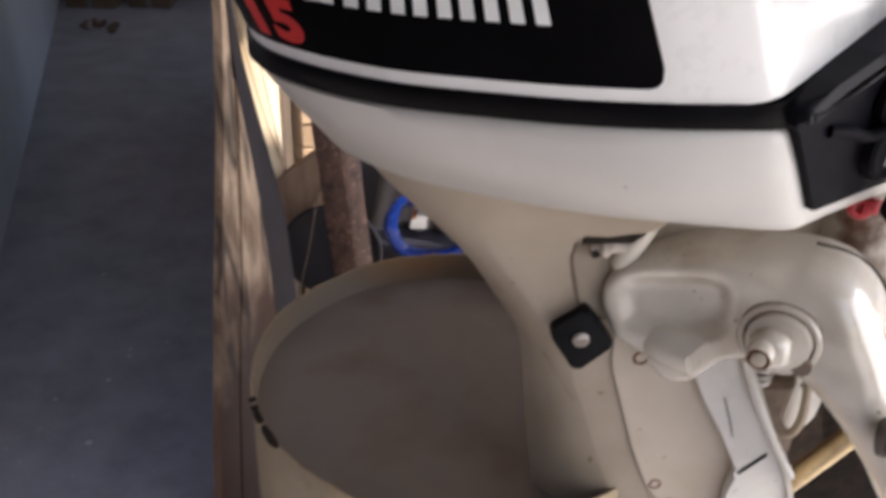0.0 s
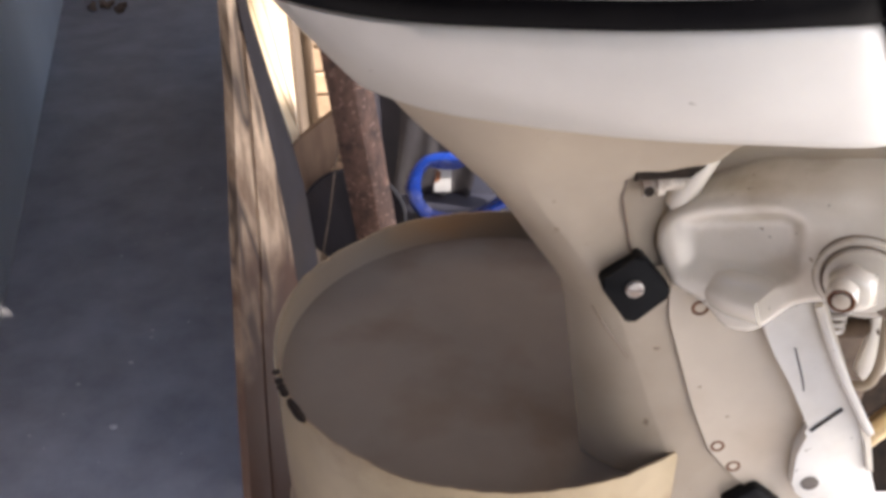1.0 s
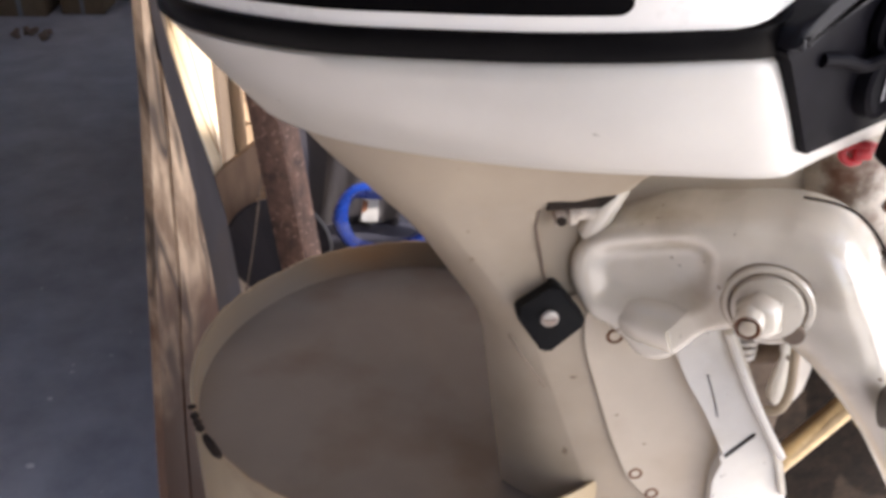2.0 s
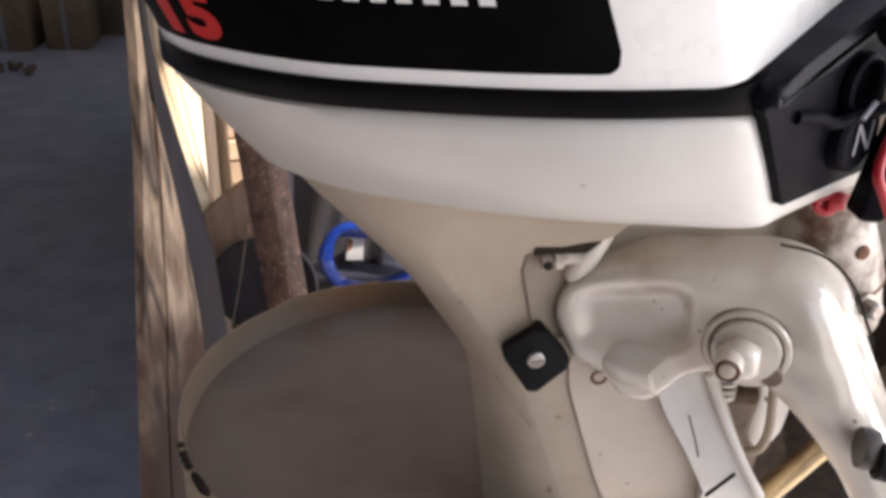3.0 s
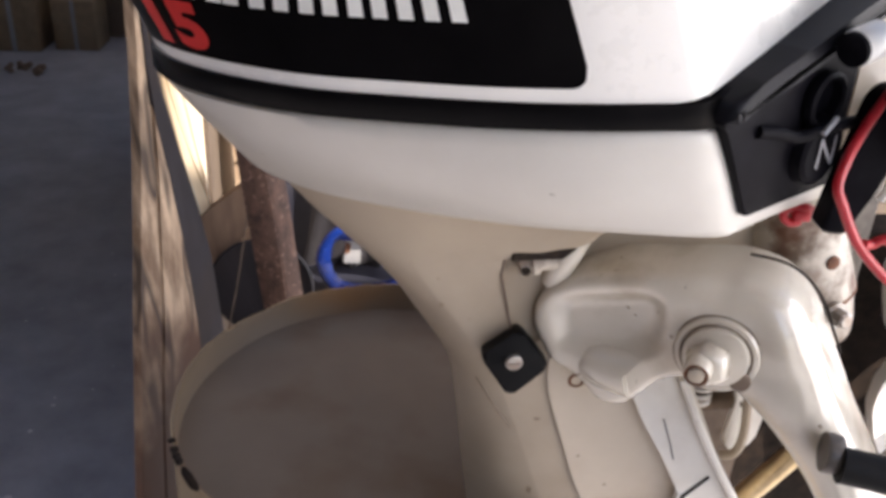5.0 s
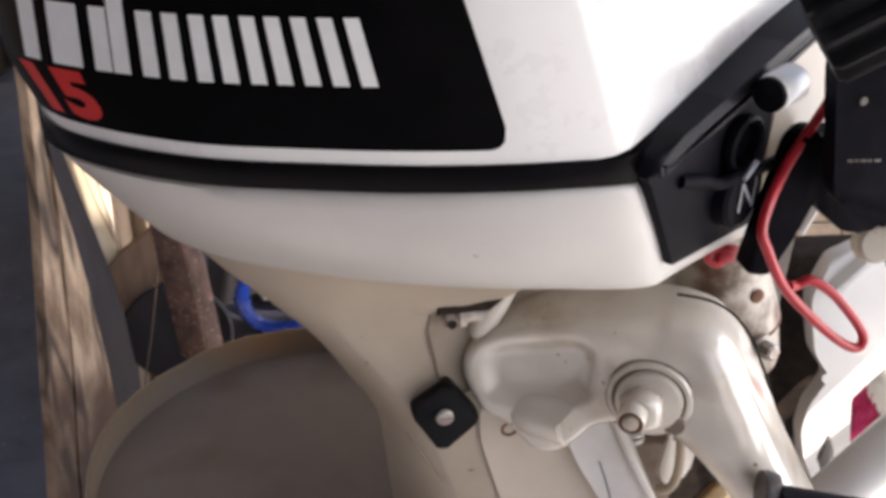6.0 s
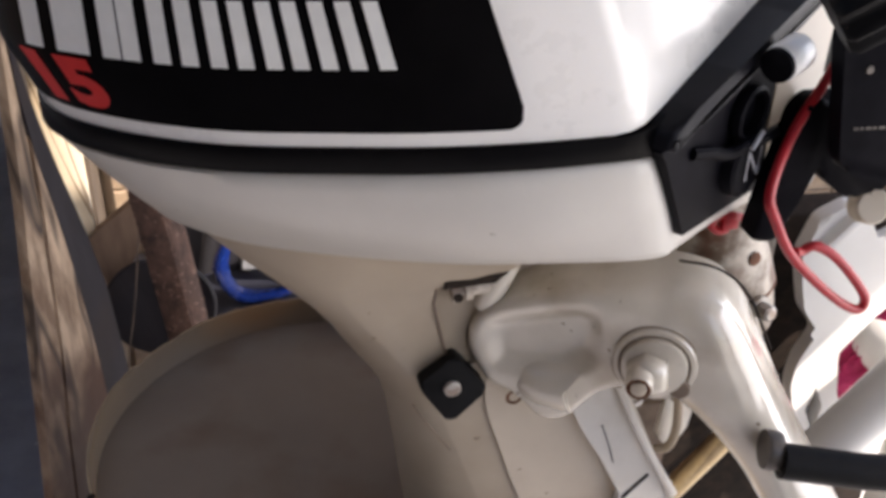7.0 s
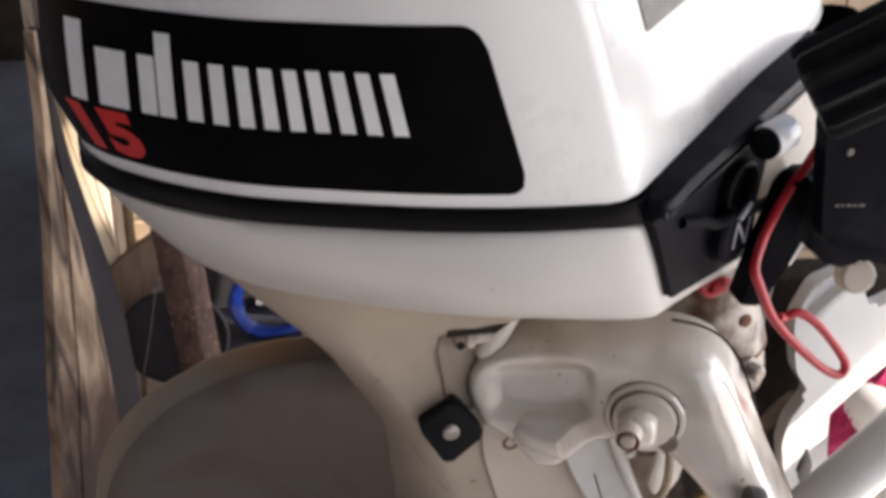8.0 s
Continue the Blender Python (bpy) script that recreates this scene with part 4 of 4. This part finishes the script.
def drum_ring(r, z, wobble=0.0):
    out = []
    for k in range(NS):
        a = 2 * math.pi * k / NS
        n = noise.noise(Vector((math.cos(a) * 3, math.sin(a) * 3, .3))) * .6 + noise.noise(Vector((math.cos(a) * 14, math.sin(a) * 14, 1.7))) * .35 + noise.noise(Vector((math.cos(a) * 45, math.sin(a) * 45, 4.2))) * .25
        out.append(Vector((r * math.cos(a), r * math.sin(a), z + wobble * n)))
    return out


shell = [drum_ring(DR - .02, .0), drum_ring(DR - .004, .012), drum_ring(DR, .04), drum_ring(DR, .26), drum_ring(DR + .006, .28), drum_ring(DR + .006, .30), drum_ring(DR, .32), drum_ring(DR, .52), drum_ring(DR + .006, .54), drum_ring(DR + .006, .56), drum_ring(DR, .58), drum_ring(DR, .70), drum_ring(DR, DZ - .006, .006), drum_ring(DR - .001, DZ, .006), drum_ring(DR - .002, DZ, .006)]
part("shell", loft_bm(shell, True, False), DRUM, drum, "cream plastic shell with a ragged sawn rim", 50)
part("lining", loft_bm([drum_ring(DR - .002, DZ, .006), drum_ring(DR - .004, DZ, .006), drum_ring(DR - .005, DZ - .006, .006), drum_ring(DR - .005, DZ - .012, .006)] + [drum_ring(DR - .005, .78 - .03 * k) for k in range(12)] + [drum_ring(DR - .005, .03), drum_ring(.02, .02)], False), LINING, drum, "inside wall with brown stains, grey-brown towards the water", 50)
wat = bmesh.new()
rows = []
for i in range(40):
    r = (DR - .0055) * (i + 1) / 40
    rows.append([wat.verts.new((r * math.cos(2 * math.pi * k / 96), r * math.sin(2 * math.pi * k / 96), .762)) for k in range(96)])
wat.faces.new(rows[0])
for a, b in zip(rows, rows[1:]):
    for k in range(96):
        j = (k + 1) % 96
        wat.faces.new((a[k], b[k], b[j], a[j]))
part("water", wat, WATER, drum, "murky grey-brown water")
for ang, size in ((213.5, .011), (214.8, .012), (216.2, .009), (205.5, .005), (207.5, .005), (203.0, .004), (199.5, .003)):
    a = radians(ang)
    c = Vector((DR * math.cos(a), DR * math.sin(a), DZ - .001))
    bm = bmesh.new()
    bmesh.ops.create_icosphere(bm, subdivisions=2, radius=1)
    tang = Vector((-math.sin(a), math.cos(a), 0))
    for v in bm.verts:
        d = v.co.copy()
        v.co = c + tang * d.x * size * 1.4 + Vector((math.cos(a), math.sin(a), 0)) * d.y * .0045 + Vector((0, 0, d.z * size * (.55 + .3 * noise.noise(d * 2 + c * 90))))
    part("chip", bm, CHIP_AND_SHADE, drum)

# ---------------------------------------------------------------- timber, post, hose and clutter behind the drum
def board(name, poly, mat, origin, u, label):
    """A plank standing on edge: outline by distance along the floor direction u and height."""
    return solid(name, prism_bm(poly, origin, u, (0, 0, 1), .012, .002, 2), mat, label, "plank", "planks beside the drum")


TIMBER = (.2577, .9662, 0)
board("plank", [(-.21, 0), (-.132, 0), (-.102, .3), (-.070, .554), (-.052, .668), (-.030, .771), (-.016, .897), (-.008, .95), (-.004, 1.05), (-.0065, 1.10), (-.0075, 1.22), (-.016, 1.22), (-.020, 1.13), (-.038, 1.0), (-.054, .92), (-.084, .78), (-.128, .55), (-.175, .25)], PLANK, (-.2552, 1.0307, 0), TIMBER, "weathered brown plank, dark red-brown below, leaning beside the drum")
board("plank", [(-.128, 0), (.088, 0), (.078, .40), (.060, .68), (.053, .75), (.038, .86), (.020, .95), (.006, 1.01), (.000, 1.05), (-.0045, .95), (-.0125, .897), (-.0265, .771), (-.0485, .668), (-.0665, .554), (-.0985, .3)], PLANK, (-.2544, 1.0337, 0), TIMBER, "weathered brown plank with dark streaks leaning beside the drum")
board("plank", [(.091, 0), (.188, 0), (.168, .40), (.138, .66), (.121, .78), (.094, .87), (.050, .99), (.026, 1.06), (.008, 1.135), (.002, 1.22), (-.004, 1.22), (-.003, 1.10), (.009, 1.01), (.023, .95), (.041, .86), (.056, .75), (.063, .68), (.081, .40)], PLANK_DARK, (-.2559, 1.0342, 0), TIMBER, "near-black plank along the dark band in the timber")
board("plank", [(-.345, 0), (-.262, 0), (-.268, .85), (-.264, 1.90), (-.358, 1.90), (-.355, 1.06)], PLANK_SUNLIT, (0, 1.35, 0), (1, 0, 0), "plank leaning behind the timber, its colour paled as sunlit")

post = empty("steel_post", (-.17, 1.24, 0), "rust-brown steel angle post leaning behind the drum", "post")


def strip(p0, p1, w, depth, twist=0.0):
    p0, p1 = Vector(p0), Vector(p1)
    v = (p1 - p0).normalized()
    u = Vector((1, twist, 0))
    u = (u - v * u.dot(v)).normalized()
    ln = (p1 - p0).length
    return prism_bm([(0, 0), (w, 0), (w, ln), (0, ln)], p0, u, v, depth, .002, 2)


part("flange", shift(strip((-.098, 1.24, 0), (-.216, 1.20, 1.16), .040, .006), post), POST_RUST, post)
part("flange", shift(strip((-.057, 1.243, 0), (-.175, 1.203, 1.16), .030, .006, .9), post), POST_RUST, post)

solid("offcut", prism_bm([(-.33, .695), (-.266, .762), (-.207, .810), (-.178, .80), (-.196, .745), (-.243, .655), (-.255, .60), (-.28, .50), (-.34, .50)], (0, 1.34, 0), (1, 0, 0), (0, 0, 1), .02, .002, 2), OFFCUT, "brown timber offcut wedged between plank and post", "offcut")
# Plain disc for a dark round shape of unknown kind.
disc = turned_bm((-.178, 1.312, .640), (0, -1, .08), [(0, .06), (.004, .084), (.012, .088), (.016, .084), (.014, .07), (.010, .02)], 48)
solid("lid", disc, PLANK_DARK, "round dark disc standing behind the drum", "lid")

crate = empty("storage_tub", (.10, 1.85, 0), "dark navy plastic tub standing behind the drum", "tub")
part("body", shift(box_bm((-.235, 1.66, 0), (.75, 2.05, .92), .02, 3), crate), NAVY, crate)
part("rim", shift(box_bm((-.245, 1.64, .90), (.77, 2.07, .94), .01, 3), crate), NAVY, crate)
sheet = bmesh.new()
cols = []
for i in range(40):
    row = []
    for j in range(30):
        u, v = i / 39, j / 29
        x = -.15 + .16 * u + .03 * math.sin(v * 4)
        row.append(sheet.verts.new((x, 1.622 + .012 * noise.noise(Vector((u * 5, v * 2.2, .4))) + .006 * math.sin(u * 21 + v * 5), .925 - .56 * v)))
    cols.append(row)
for i in range(39):
    for j in range(29):
        sheet.faces.new((cols[i][j], cols[i + 1][j], cols[i + 1][j + 1], cols[i][j + 1]))
bmesh.ops.solidify(sheet, geom=sheet.faces[:], thickness=.0012)
solid("plastic_sheet", sheet, CLEAR_SHEET, "crumpled dusty plastic sheet hanging behind the drum", "sheet", angle=60)

hose = empty("hose", (-.02, 1.5, .55), "coiled blue hose with a white tag, lying behind the drum", "hose")
for k in range(4):
    o = .011 * k
    loop = [(-.098 + o * .3, 1.50 + o, .585 - o * .5), (-.070, 1.50 + o * .8, .642 - o * .6), (-.015, 1.50 + o, .652 - o), (.06, 1.51 + o, .640), (.115, 1.51 + o, .59), (.06, 1.50 + o, .545 - o * .3), (.0, 1.49 + o, .528 - o * .5), (-.065, 1.49 + o, .530 - o * .2)]
    part("coil", shift(tube_bm(smooth_path(loop, 7, True), .0085, 10, True), hose), HOSE_BLUE, hose)
part("tag", shift(prism_bm(rounded([(-.055, .560), (-.022, .560), (-.020, .622), (-.050, .620)], .004, 3), (0, 1.535, 0), (1, 0, 0), (0, 0, 1), .002), hose), LABEL_WHITE, hose, "white paper tag")
part("tag_mark", shift(prism_bm([(-.052, .580), (-.043, .585), (-.040, .603), (-.050, .608)], (0, 1.5335, 0), (1, 0, 0), (0, 0, 1), .001), hose), RUST, hose)
solid("hose_shelf", box_bm((-.16, 1.46, .48), (.24, 1.63, .505), .003, 2), NAVY, "dark shelf board under the blue hose", "shelf")
solid("wire", tube_bm(smooth_path([(-.245, 1.28, .40), (-.243, 1.285, .52), (-.215, 1.29, .66), (-.19, 1.29, .80)], 6), .0013, 6), WEAR, "thin grey wire hanging behind the drum", "wire")

# far end of the shed
def carton(lo, hi, label):
    c = empty("carton", ((lo[0] + hi[0]) / 2, (lo[1] + hi[1]) / 2, lo[2]), label, "box", "cartons by the far wall")
    part("body", shift(box_bm(lo, hi, .004, 2), c), CARD, c)
    part("tape", shift(box_bm((lo[0] + (hi[0] - lo[0]) * .45, lo[1] - .001, lo[2]), (lo[0] + (hi[0] - lo[0]) * .55, lo[1], hi[2])), c), LABEL_WHITE, c)


carton((-2.06, 4.75, 0), (-1.80, 5.02, .32), "brown cardboard box standing by the far wall")
carton((-1.74, 4.80, 0), (-1.52, 5.02, .26), "small cardboard box standing by the far wall")
leafbm = bmesh.new()
for k in range(14):
    p = Vector((-1.76 + random.uniform(-.09, .09), 4.42 + random.uniform(-.07, .07), .012))
    piece = box_bm((-.02, -.012, -.010), (.02, .012, .012), .003, 1)
    bmesh.ops.rotate(piece, verts=piece.verts, matrix=Euler((random.random(), random.random(), random.random() * 6)).to_matrix())
    bmesh.ops.translate(piece, verts=piece.verts, vec=p)
    me = bpy.data.meshes.new("p")
    piece.to_mesh(me)
    piece.free()
    leafbm.from_mesh(me)
    bpy.data.meshes.remove(me)
solid("wood_scraps", leafbm, OFFCUT, "brown wood scraps lying on the dark floor", "scraps", kind="stuff")
crumbs = bmesh.new()
spots = [(-.77, 1.48, .009), (-.78, 1.80, .006), (-.80, 1.70, .006), (-.90, 1.62, .005)] + [(random.uniform(-1.0, -.45), random.uniform(1.2, 2.9), random.uniform(.0015, .004)) for _ in range(26)]
for x, y, r in spots:
    piece = bmesh.new()
    bmesh.ops.create_icosphere(piece, subdivisions=1, radius=r)
    for v in piece.verts:
        v.co = Vector((v.co.x * random.uniform(.8, 1.5), v.co.y * random.uniform(.7, 1.3), max(v.co.z * .4, -.001)))
    bmesh.ops.translate(piece, verts=piece.verts, vec=(x, y, .001))
    me = bpy.data.meshes.new("p")
    piece.to_mesh(me)
    piece.free()
    crumbs.from_mesh(me)
    bpy.data.meshes.remove(me)
solid("floor_crumbs", crumbs, CRUMB, "pale paint flakes scattered on the dark floor", "flakes", kind="stuff")

brick_wall(2.62, -.52, 2.2, 2.4)
